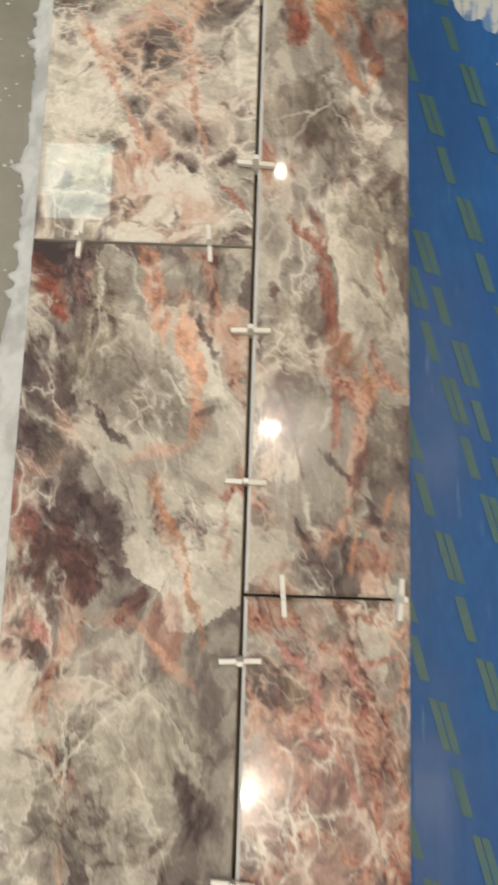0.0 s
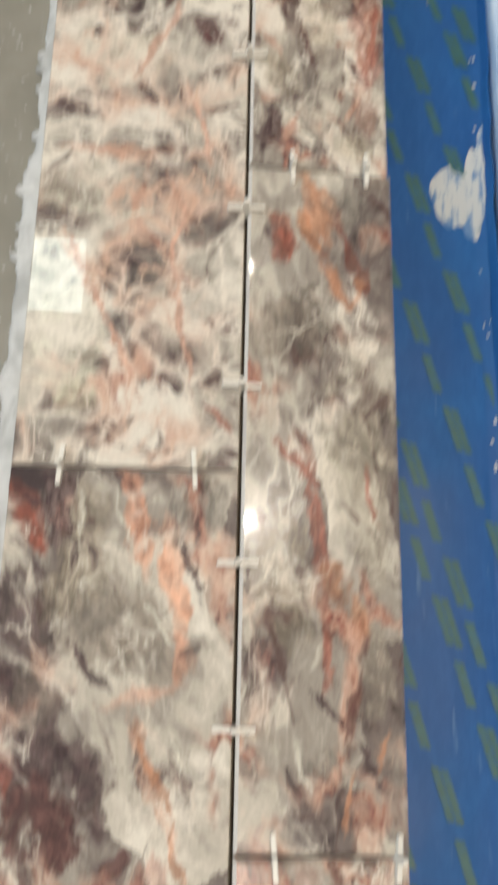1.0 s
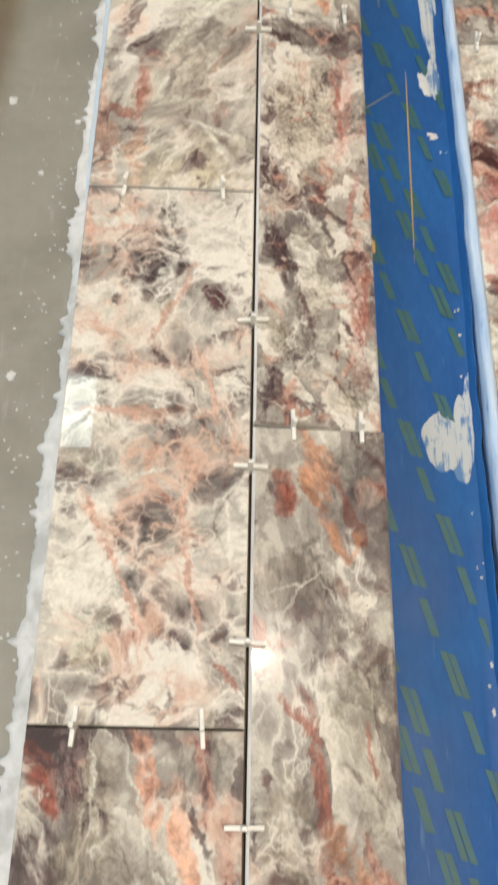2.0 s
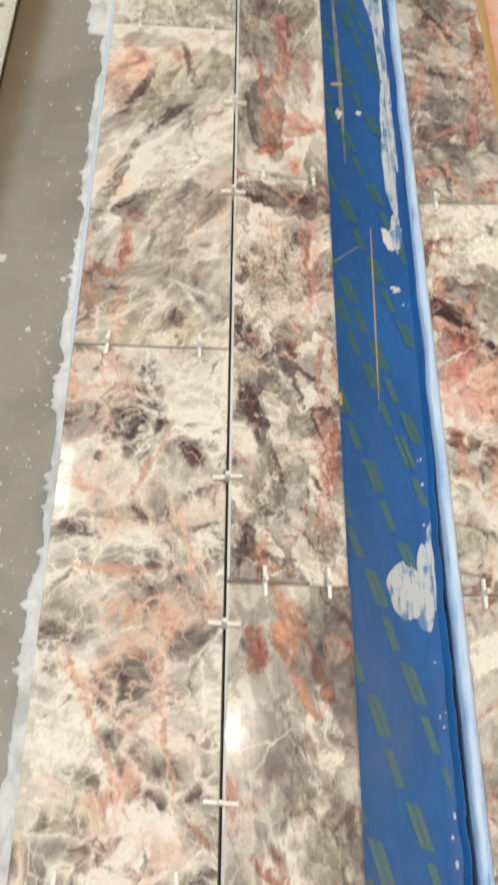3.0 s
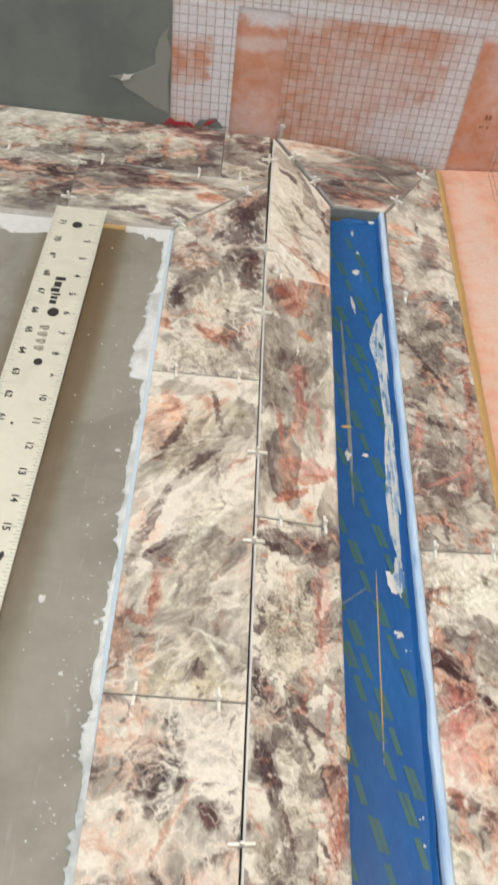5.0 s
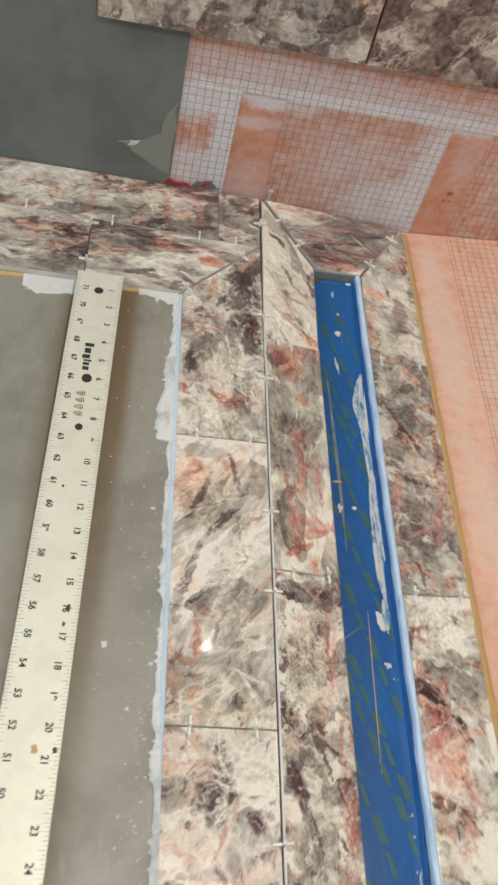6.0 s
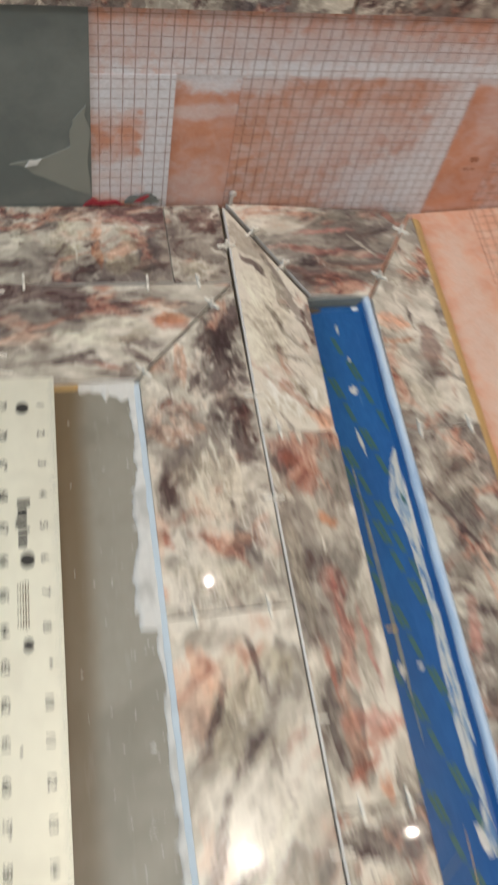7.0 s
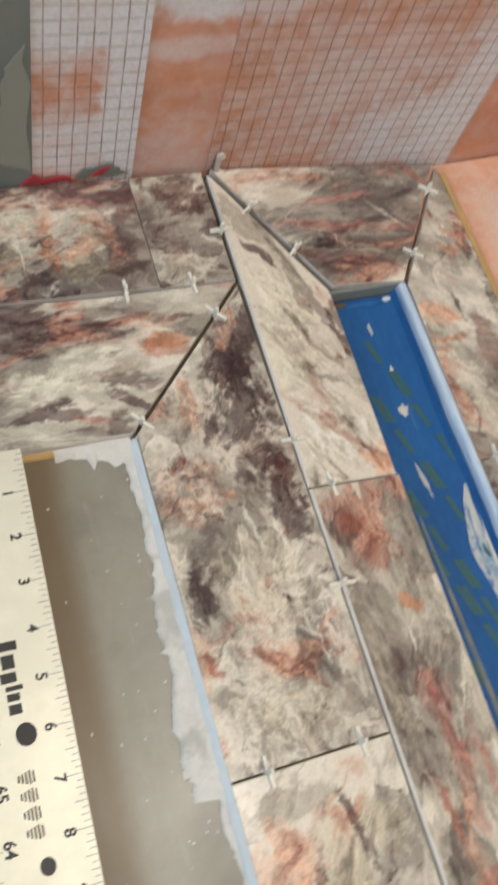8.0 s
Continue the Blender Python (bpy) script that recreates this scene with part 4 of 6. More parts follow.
R1_VEIN += [
    (-0.0148, -0.0495, 0.0120, 0.0254, 1, GREIGE, 0.6),
    (-0.0263, -0.0212, 0.0022, 0.0055, 7, WINE, 0.8),
    (-0.0306, -0.0422, 0.0016, 0.0128, 4, PLUM, 0.8),
    (0.0222, -0.0072, 0.0016, 0.0136, 14, RUST, 0.8),
    (0.0202, -0.0741, 0.0083, 0.0196, 1, PALE, 0.6),
    (0.0051, -0.0986, 0.0019, 0.0135, 43, PLUM, 0.85),
    (0.0195, -0.1162, 0.0013, 0.0125, 34, PLUM, 0.8),
    (-0.0074, -0.1159, 0.0017, 0.0121, 14, CREAM, 0.7),
    (0.0016, -0.1168, 0.0092, 0.0106, 1, GREY, 0.6),
    (0.0110, -0.1297, 0.0015, 0.0114, -12, ORANGE, 0.8),
    (0.0238, -0.1085, 0.0015, 0.0090, -10, ORANGE, 0.8),
    (-0.0295, -0.1173, 0.0039, 0.0084, 28, WINE, 0.6)]
R0_VEIN = [
    (-0.0123, 0.1216, 0.0016, 0.0125, 47, PINK, 0.9),
    (0.0094, 0.1169, 0.0020, 0.0113, 31, PINK, 0.9),
    (-0.0019, 0.1031, 0.0018, 0.0129, 14, PINK, 0.85),
    (-0.0063, 0.0903, 0.0019, 0.0118, 57, PINK, 0.85),
    (0.0198, 0.1212, 0.0014, 0.0099, -66, PINK, 0.85),
    (-0.0136, 0.1091, 0.0055, 0.0071, 37, OLIVE, 0.6),
    (0.0231, 0.0896, 0.0055, 0.0108, 3, WINE, 0.85),
    (0.0095, 0.0762, 0.0020, 0.0131, 22, PINK, 0.85),
    (-0.0212, 0.0805, 0.0024, 0.0136, 11, PEACH, 0.6),
    (0.0208, 0.1405, 0.0033, 0.0087, -66, PALE, 0.6),
    (-0.0044, 0.0584, 0.0053, 0.0087, 43, OLIVE, 0.5),
    (-0.0237, 0.0508, 0.0016, 0.0098, 58, CREAM, 0.7),
    (0.0022, 0.1324, 0.0033, 0.0077, -70, TAUPE, 0.6)]
R2_VEIN = [
    (-0.0048, 0.0582, 0.0169, 0.0477, -2, PALE, 0.8),
    (-0.0179, 0.1213, 0.0046, 0.0133, 67, PLUM, 0.9),
    (0.0113, 0.1277, 0.0041, 0.0087, 65, PLUM, 0.85),
    (-0.0240, 0.0092, 0.0048, 0.0235, 16, PLUM, 0.85),
    (-0.0221, -0.0394, 0.0038, 0.0212, 12, PLUM, 0.85),
    (-0.0075, 0.0006, 0.0026, 0.0083, -39, PLUM, 0.8),
    (-0.0053, -0.0789, 0.0015, 0.0187, 13, WINE, 0.85),
    (-0.0249, -0.0120, 0.0046, 0.0111, -4, PALE, 0.8),
    (-0.0083, -0.0312, 0.0059, 0.0106, 4, PALE, 0.75),
    (0.0090, -0.0343, 0.0059, 0.0127, -1, PALE, 0.7),
    (0.0016, -0.0631, 0.0085, 0.0180, 5, PALE, 0.7),
    (0.0155, 0.0716, 0.0019, 0.0372, 5, RUST, 0.8),
    (0.0227, -0.0030, 0.0023, 0.0251, -7, PINK, 0.8),
    (0.0270, -0.0727, 0.0023, 0.0299, -7, RUST, 0.8)]
R2_VEIN += [
    (0.0176, -0.0881, 0.0026, 0.0090, 34, MAROON, 0.85),
    (-0.0261, -0.1292, 0.0023, 0.0150, -6, PLUM, 0.85),
    (0.0177, -0.1344, 0.0072, 0.0077, 40, PALE, 0.8),
    (-0.0151, -0.1266, 0.0020, 0.0088, -35, PEACH, 0.85),
    (-0.0193, -0.0964, 0.0084, 0.0110, 34, GREIGE, 0.7),
    (0.0071, -0.0233, 0.0016, 0.0209, 13, PLUM, 0.8),
    (0.0189, -0.0493, 0.0016, 0.0166, 11, PLUM, 0.7)]
R3_VEIN = [
    (-0.0079, 0.1084, 0.0120, 0.0215, 31, RUST, 0.8),
    (0.0066, 0.0664, 0.0067, 0.0100, 60, ORANGE, 0.8),
    (0.0038, -0.0045, 0.0047, 0.0258, 8, PINK, 0.8),
    (-0.0152, -0.0530, 0.0032, 0.0238, 8, RUST, 0.8),
    (0.0190, -0.0358, 0.0028, 0.0314, 5, PINK, 0.8),
    (0.0107, -0.1027, 0.0071, 0.0190, -68, RUST, 0.8),
    (-0.0054, -0.1243, 0.0046, 0.0162, -54, RUST, 0.85),
    (0.0083, -0.1425, 0.0041, 0.0072, 9, PEACH, 0.9),
    (-0.0240, 0.0221, 0.0067, 0.0329, 2, PALE, 0.6),
    (0.0229, 0.0759, 0.0065, 0.0464, 0, GREY, 0.7),
    (0.0226, 0.0119, 0.0013, 0.0307, -23, CREAM, 0.7),
    (-0.0259, -0.0788, 0.0043, 0.0260, 4, GREY, 0.6),
    (0.0133, -0.0637, 0.0029, 0.0249, 5, PALE, 0.6)]
L3_VEIN = [
    (0.0348, 0.1024, 0.0112, 0.0331, -22, PLUM, 0.85),
    (0.0359, 0.0448, 0.0091, 0.0341, -8, PLUM, 0.85),
    (0.0394, 0.0054, 0.0052, 0.0192, 8, WINE, 0.85),
    (0.0019, 0.0599, 0.0038, 0.0236, -23, PLUM, 0.8),
    (-0.0099, 0.0701, 0.0050, 0.0230, -5, PEACH, 0.85),
    (-0.0276, 0.0288, 0.0034, 0.0089, -53, RUST, 0.8),
    (-0.0127, 0.0036, 0.0041, 0.0151, -70, PEACH, 0.8),
    (0.0003, -0.0483, 0.0271, 0.0275, -2, PALE, 0.55),
    (0.0080, -0.0217, 0.0015, 0.0256, 8, CREAM, 0.8),
    (0.0148, -0.0399, 0.0014, 0.0225, -24, CREAM, 0.8),
    (-0.0074, -0.0472, 0.0015, 0.0198, 18, CREAM, 0.8),
    (-0.0027, -0.0945, 0.0041, 0.0245, 61, RUST, 0.85),
    (0.0067, -0.1036, 0.0058, 0.0111, 44, PEACH, 0.8),
    (-0.0341, -0.0532, 0.0059, 0.0146, 15, PLUM, 0.8)]
L3_VEIN += [
    (-0.0390, -0.0878, 0.0037, 0.0091, 18, RUST, 0.85),
    (0.0351, -0.0884, 0.0033, 0.0120, 20, WINE, 0.8),
    (-0.0040, -0.1206, 0.0144, 0.0331, 78, PALE, 0.5),
    (-0.0115, 0.0103, 0.0068, 0.0134, 10, GREY, 0.7),
    (-0.0461, -0.1309, 0.0029, 0.0068, 1, PEACH, 0.8),
    (0.0332, -0.0818, 0.0021, 0.0120, -49, PEACH, 0.7)]
R4_VEIN = [
    (0.0014, -0.0902, 0.0236, 0.0266, 82, IVORY, 0.75),
    (0.0182, -0.1100, 0.0079, 0.0129, 61, PEACH, 0.8),
    (-0.0134, 0.0559, 0.0034, 0.0137, 41, PLUM, 0.85),
    (0.0043, -0.0135, 0.0039, 0.0268, 31, TAUPE, 0.8),
    (0.0084, 0.0150, 0.0038, 0.0132, 12, TAUPE, 0.7),
    (0.0297, -0.0118, 0.0035, 0.0169, 11, WINE, 0.8),
    (-0.0193, 0.0132, 0.0042, 0.0191, 17, CREAM, 0.8),
    (0.0055, -0.0467, 0.0023, 0.0194, 66, TAUPE, 0.7),
    (-0.0191, -0.0631, 0.0026, 0.0190, 21, IVORY, 0.8),
    (0.0207, -0.0504, 0.0038, 0.0235, 35, IVORY, 0.7)]
T_VEIN = [
    (-0.0010, 0.0234, 0.0030, 0.0336, -82, PINK, 0.8),
    (-0.0152, -0.0282, 0.0038, 0.0569, 75, RUST, 0.6),
    (-0.0651, 0.0093, 0.0100, 0.0335, 48, GREY, 0.7),
    (0.0361, 0.0055, 0.0021, 0.0173, 51, PALE, 0.8),
    (0.0739, 0.0409, 0.0042, 0.0131, 50, RUST, 0.7),
    (0.0217, 0.0418, 0.0057, 0.0330, -89, TAUPE, 0.6),
    (0.0173, -0.0062, 0.0036, 0.0228, -80, PALE, 0.6)]
Q2_VEIN = [
    (-0.0144, 0.0366, 0.0103, 0.0321, 37, MAROON, 1),
    (-0.0160, 0.0099, 0.0110, 0.0241, 18, PINK, 0.9),
    (-0.0175, 0.0154, 0.0010, 0.0175, -57, CREAM, 0.9),
    (-0.0037, 0.1126, 0.0185, 0.0198, 82, CREAM, 0.7),
    (-0.0070, -0.0231, 0.0057, 0.0224, -9, PEACH, 0.8),
    (-0.0097, -0.0569, 0.0055, 0.0135, 26, MAROON, 0.9),
    (-0.0253, -0.0772, 0.0065, 0.0086, -81, CREAM, 0.8),
    (-0.0264, -0.0442, 0.0037, 0.0088, 47, RUST, 0.85),
    (0.0043, 0.0486, 0.0065, 0.0131, 21, PALE, 0.8),
    (-0.0235, 0.0986, 0.0023, 0.0102, 52, ORANGE, 0.7),
    (-0.0034, 0.0813, 0.0030, 0.0150, 83, TAUPE, 0.6),
    (-0.0272, -0.1132, 0.0086, 0.0186, 10, PALE, 0.5)]
Q3_VEIN = [
    (-0.0079, 0.0544, 0.0030, 0.0435, 28, PLUM, 0.85),
    (-0.0037, -0.0170, 0.0031, 0.0235, 73, PLUM, 0.85),
    (0.0265, 0.0354, 0.0033, 0.0334, -1, RUST, 0.8),
    (0.0030, -0.0031, 0.0023, 0.0238, 10, PEACH, 0.8),
    (-0.0007, -0.0767, 0.0029, 0.0286, -59, PINK, 0.8),
    (-0.0011, 0.0592, 0.0157, 0.0287, 18, GREY, 0.6),
    (0.0287, 0.1022, 0.0076, 0.0302, 11, PLUM, 0.6),
    (-0.0276, -0.0811, 0.0066, 0.0321, 9, PLUM, 0.5),
    (-0.0130, -0.1259, 0.0026, 0.0181, 18, PLUM, 0.8),
    (-0.0217, 0.0090, 0.0036, 0.0124, 60, CREAM, 0.6),
    (0.0259, -0.0542, 0.0040, 0.0239, -5, PALE, 0.6)]
Q4_VEIN = [
    (-0.0160, -0.0072, 0.0041, 0.0177, 63, PEACH, 0.8),
    (0.0276, 0.0534, 0.0046, 0.0212, -9, PLUM, 0.7),
    (-0.0171, -0.0301, 0.0028, 0.0160, -80, ORANGE, 0.8),
    (-0.0051, -0.0890, 0.0111, 0.0162, 54, PALE, 0.6),
    (-0.0309, -0.0665, 0.0035, 0.0086, 19, PLUM, 0.7),
    (0.0333, -0.0017, 0.0059, 0.0174, 6, PLUM, 0.6),
    (0.0001, -0.0033, 0.0026, 0.0115, 7, PLUM, 0.8)]
A1_VEIN = [
    (-0.0343, -0.0070, 0.0038, 0.0243, -77, CREAM, 0.8),
    (0.0112, 0.0247, 0.0034, 0.0262, -83, RUST, 0.7),
    (0.0424, 0.0077, 0.0072, 0.0145, 90, ORANGE, 0.85),
    (-0.0466, 0.0364, 0.0049, 0.0125, 81, PLUM, 0.85),
    (-0.0324, -0.0264, 0.0031, 0.0138, 89, PLUM, 0.85),
    (0.0125, -0.0291, 0.0037, 0.0158, 50, PLUM, 0.85),
    (0.0084, -0.0104, 0.0055, 0.0187, -78, GREIGE, 0.7),
    (-0.0052, 0.0063, 0.0024, 0.0229, -88, CREAM, 0.85),
    (-0.0086, 0.0372, 0.0031, 0.0136, -75, CREAM, 0.7),
    (-0.0405, 0.0117, 0.0026, 0.0142, 73, PLUM, 0.6),
    (0.0548, 0.0231, 0.0027, 0.0156, -87, PLUM, 0.7),
    (-0.0140, -0.0391, 0.0029, 0.0141, 71, RUST, 0.7)]
B2_VEIN = [
    (0.1472, 0.0367, 0.0105, 0.0619, -88, MAROON, 0.8),
    (0.0627, 0.0449, 0.0067, 0.0132, 74, PLUM, 0.8),
    (0.0577, 0.0014, 0.0138, 0.0239, 4, OLIVE, 0.6),
    (0.0847, -0.0035, 0.0036, 0.0239, 1, ORANGE, 0.8),
    (0.1097, -0.0072, 0.0059, 0.0227, -63, PEACH, 0.75),
    (0.1282, -0.0312, 0.0033, 0.0170, -82, PLUM, 0.7),
    (0.1125, 0.0062, 0.0066, 0.0147, 18, OLIVE, 0.5),
    (0.0649, -0.0043, 0.0012, 0.0187, 6, CREAM, 0.8),
    (0.1119, 0.0292, 0.0021, 0.0204, 70, PINK, 0.6)]


def tile(top, material, label="", bevel=0.0006):
    bm = bmesh.new()
    prism(bm, top, TILE_T, bevel)
    ob = centred(part("tile", bm, material, floor, label))
    ob.data.materials.append(TILE_EDGE)
    for p in ob.data.polygons:
        p.material_index = 0 if p.normal.z > 0.93 or (p.normal.z > 0.3 and not (bevel > 0.001 and p.normal.x < -0.3)) else 1
    return ob


G = 0.0006                       # half a joint
rise = lambda x: TOP + 0.020 * max(0.0, -0.10 - x)   # the far border climbs a little to the west


def strip_left(y0, y1, material):
    z = TOP
    return tile([(LX, y0 + G, z), (-G, y0 + G, z), (-G, y1 - G, z), (LX, y1 - G, z)], material)


JL = (-0.437, -0.140, 0.1555, 0.4505, 0.747)
strip_left(JL[0], JL[1], marble(3, 0.0, 0.5, 0.5))
strip_left(JL[1], JL[2], marble(11, light=-0.20, red=0.35, dark=0.55, turn=-12, stretch=1.5, clast=0.6, web=0.60, patches=L0_PATCH, veins=L0_VEIN))
strip_left(JL[2], JL[3], marble(5, light=0.40, red=0.22, dark=0.45, turn=-10, stretch=1.0, size=0.95, clast=0.85, web=1.5, net=1.6, patches=L1_PATCH, veins=L1_VEIN))
strip_left(JL[3], JL[4], marble(8, light=0.55, red=0.2, dark=0.25, turn=38, stretch=1.7, web=0.8, patches=L2_PATCH, veins=L2_VEIN))
MIT = 1.0495                     # where the mitre meets the seam
tile([(LX, JL[4] + G, TOP), (-G, JL[4] + G, TOP), (-G, MIT - 0.002, TOP), (LX + 0.001, 0.9535 - 0.001, TOP)],
     marble(14, light=0.35, red=0.25, dark=0.3, turn=-10, stretch=1.2, web=0.65, net=1.4, patches=L3_PATCH, veins=L3_VEIN))

JR = (-0.285, 0.0070, 0.3025, 0.6010, 0.8960)
RIM = [(0.0682, 0.0055), (0.0682, 0.0055), (0.0680, 0.0063), (0.0678, 0.0006), (0.0680, 0.0000)]


def strip_right(i, material):
    (xa, za), (xb, zb) = RIM[i], RIM[i + 1]
    z = 0.0092 if i < 2 else 0.0100
    xs = (0.0010, 0.0010, 0.0010, 0.0006, 0.0002)
    return tile([(xs[i], JR[i] + G, z), (xa, JR[i] + G, zb), (xb, JR[i + 1] - G, zb), (xs[i + 1], JR[i + 1] - G, z)], material, bevel=0.0014)


strip_right(0, marble(21, light=-0.45, red=1.15, dark=0.5, turn=-10, stretch=1.4, size=1.25, web=0.9, net=0.8, patches=[(0.0, 0.06, 0.03, 0.08, 0, PINK, 0.45), (-0.01, -0.02, 0.03, 0.03, 0, TAUPE, 0.5)], veins=R0_VEIN))
strip_right(1, marble(23, light=0.25, red=0.35, dark=0.3, turn=-6, stretch=1.6, web=0.55, patches=R1_PATCH, veins=R1_VEIN))
strip_right(2, marble(25, light=0.40, red=0.4, dark=0.50, turn=-14, stretch=1.15, size=1.7, web=0.5, clast=0.75, patches=R2_PATCH, veins=R2_VEIN))
strip_right(3, marble(27, light=0.3, red=0.4, dark=0.05, turn=-4, stretch=2.0, web=0.2, patches=R3_PATCH, veins=R3_VEIN))
tile([(0.0002, JR[4] + G, 0.0100), (0.0680, JR[4] + G, -0.0030), (0.0728, 1.0435, -0.0078), (0.0040, 1.1410, 0.0092)],
     marble(29, light=1.9, red=0.35, dark=0.2, turn=-35, stretch=2.0, web=0.2, patches=R4_PATCH, veins=R4_VEIN), bevel=0.0014)
tile([(0.0085, 1.1468, 0.0080), (0.0765, 1.0465, -0.0075), (0.1335, 1.0425, -0.0080), (0.2010, 1.1468, -0.0085)],
     marble(31, light=-0.10, red=0.5, dark=0.3, turn=80, stretch=2.8, web=0.3, patches=T_PATCH, veins=T_VEIN))

JQ = (-0.29, 0.0070, 0.3035, 0.5930, 0.8945)


def strip_east(i, material):
    x0, x1 = 0.1335, 0.2010
    return tile([(x0, JQ[i] + G, -0.0075), (x1, JQ[i] + G, -0.0035), (x1, JQ[i + 1] - G, -0.0035), (x0, JQ[i + 1] - G, -0.0075)], material)


strip_east(0, marble(41, 0.2, 0.5, 0.4))
strip_east(1, marble(43, 0.45, 0.4, 0.3, web=0.6))
strip_east(2, marble(45, light=0.75, red=0.5, dark=0.45, turn=-25, stretch=1.2, web=0.5, patches=Q2_PATCH, veins=Q2_VEIN))
strip_east(3, marble(47, light=-0.35, red=0.55, dark=0.5, turn=-15, stretch=1.3, size=1.15, web=0.30, patches=Q3_PATCH, veins=Q3_VEIN))
tile([(0.1335, JQ[4] + G, -0.0075), (0.2010, JQ[4] + G, -0.0035), (0.2028, 1.1425, -0.0080), (0.1358, 1.0395, -0.0078)],
     marble(49, light=0.40, red=0.55, dark=0.45, turn=-40, stretch=1.8, web=0.5, patches=Q4_PATCH, veins=Q4_VEIN))

# far border, two courses that meet the long strip in a mitre
AX = (-1.10, -0.806, -0.508, -0.2085)
tile([(AX[3] + G, 0.9545, rise(AX[3])), (LX - 0.001, 0.9545, TOP), (-0.0020, MIT + 0.0012, TOP), (-0.10, 1.0515, TOP), (AX[3] + G, 1.0575, rise(AX[3]))],
     marble(51, light=0.2, red=0.5, dark=0.7, turn=84, stretch=2.6, web=0.5, patches=A1_PATCH, veins=A1_VEIN))
for i, (lt, dk, pats) in enumerate([(0.0, 0.5, []), (0.1, 0.5, []), (0.0, 0.55, [(0.09, 0.02, 0.06, 0.02, -8, PLUM, 0.7), (0.10, -0.02, 0.05, 0.018, 0, CREAM, 0.6)])]):
    x0, x1 = AX[i] + G, AX[i + 1] - G
    tile([(x0, 0.9545, rise(x0)), (x1, 0.9545, rise(x1)), (x1, 1.0575, rise(x1)), (x0, 1.0605, rise(x0))], marble(53 + i, lt, 0.4, dk, 84, 2.2, patches=A2_PATCH))
BX = (-1.245, -0.949, -0.651, -0.353, -0.0530)
for i in range(4):
    x0, x1 = BX[i] + G, BX[i + 1] - G * 0.3
    y0 = lambda x: 1.0540 + 0.02 * max(0.0, -0.10 - x)
    tile([(x0, y0(x0), rise(x0)), (x1, y0(x1), rise(x1)), (x1, 1.1448, rise(x1)), (x0, 1.1448, rise(x0))],
         marble(61 + i, -0.05, 0.6, 0.55, 80, 1.8, web=0.5, patches=B2_PATCH, veins=B2_VEIN if i == 3 else ()))
tile([(BX[4] + G * 0.3, 1.0530, TOP), (-G, 1.0520, TOP), (0.0008, 1.1448, TOP), (BX[4] + G * 0.3, 1.1448, TOP)],
     marble(67, light=0, red=0.4, dark=0.5, turn=80, stretch=1.4, patches=B1_PATCH))


# ---- edges and mortar ----
def ribbon(name, y0, y1, near, far, top, material, label, category="mortar", bottom=0.0, seed=0):
    """A lumpy band along y between two edge functions of y; top gives its height."""
    bm = bmesh.new()
    n = int((y1 - y0) / 0.0016)
    rows = []
    for i in range(n + 1):
        y = y0 + (y1 - y0) * i / n
        a, b = near(y), far(y)
        row = [bm.verts.new((a, y, bottom))]
        for k in range(5):
            f = k / 4
            z = bottom + 0.0004 + (top(y) - bottom) * (0.25 + 0.75 * f) + 0.0006 * noise.noise(Vector((f * 3 + seed, y * 160, 2)))
            row.append(bm.verts.new((a + (b - a) * f, y, z)))
        rows.append(row)
    for p, q in zip(rows, rows[1:]):
        for k in range(5):
            bm.faces.new((p[k], p[k + 1], q[k + 1], q[k]))
    ob = mesh_ob(name, bm, material)
    for f in ob.data.polygons:
        f.use_smooth = True
    return tagged(ob, label, category)


def ooze(y):
    f = noise.fractal(Vector((3.1, y * 38, 0.5)), 1.0, 2.0, 5)
    slow = noise.noise(Vector((8.2, y * 7, 0.1)))
    spike = max(0.0, noise.noise(Vector((1.7, y * 210, 4.0))) - 0.25) * 0.012 + 0.0012 * noise.noise(Vector((6.1, y * 420, 1.0)))
    w = 0.0058 + 0.0036 * f + 0.0035 * slow + spike
    k = max(0.0, min(1.0, (0.925 - y) / 0.17))
    w += (0.0135 * k + 0.006 * f * k) if y > 0.742 else 0.0
    w += 0.010 / (1 + math.exp((y - 0.115) / 0.012))
    return max(0.0012, w)


ribbon("mortar_squeeze", -0.42, 0.953, lambda y: LX - 0.0012 - ooze(y), lambda y: LX + 0.0003, lambda y: 0.0078 - 0.0052 * max(0.0, min(1.0, (y - 0.38) / 0.08)), MORTAR_THIN,
       "ragged white mortar squeezed out along the tile edge")
# side of the mortar that faces the window, daylight blue in its colour
ribbon("daylit_edge_mortar", 0.40, 0.951, lambda y: LX - 0.0038 * min(1.0, (y - 0.38) / 0.1) - 0.0010 * noise.noise(Vector((5, y * 60, 1))), lambda y: LX + 0.0003, lambda y: 0.0078, MORTAR_DAYLIT,
       "mortar along the tile edge, daylight blue in its colour", "film")


def ribbon_x(name, x0, x1, near, far, material, label, height):
    bm = bmesh.new()
    n = int((x1 - x0) / 0.003)
    rows = []
    for i in range(n + 1):
        x = x0 + (x1 - x0) * i / n
        a, b = near(x), far(x)
        rows.append([bm.verts.new((x, a, 0.0)), bm.verts.new((x, a, 0.0008)), bm.verts.new((x, (a + b) / 2, height * 0.7)), bm.verts.new((x, b, height))])
    for p, q in zip(rows, rows[1:]):
        for k in range(3):
            bm.faces.new((p[k], p[k + 1], q[k + 1], q[k]))
    return tagged(mesh_ob(name, bm, material), label, "mortar")


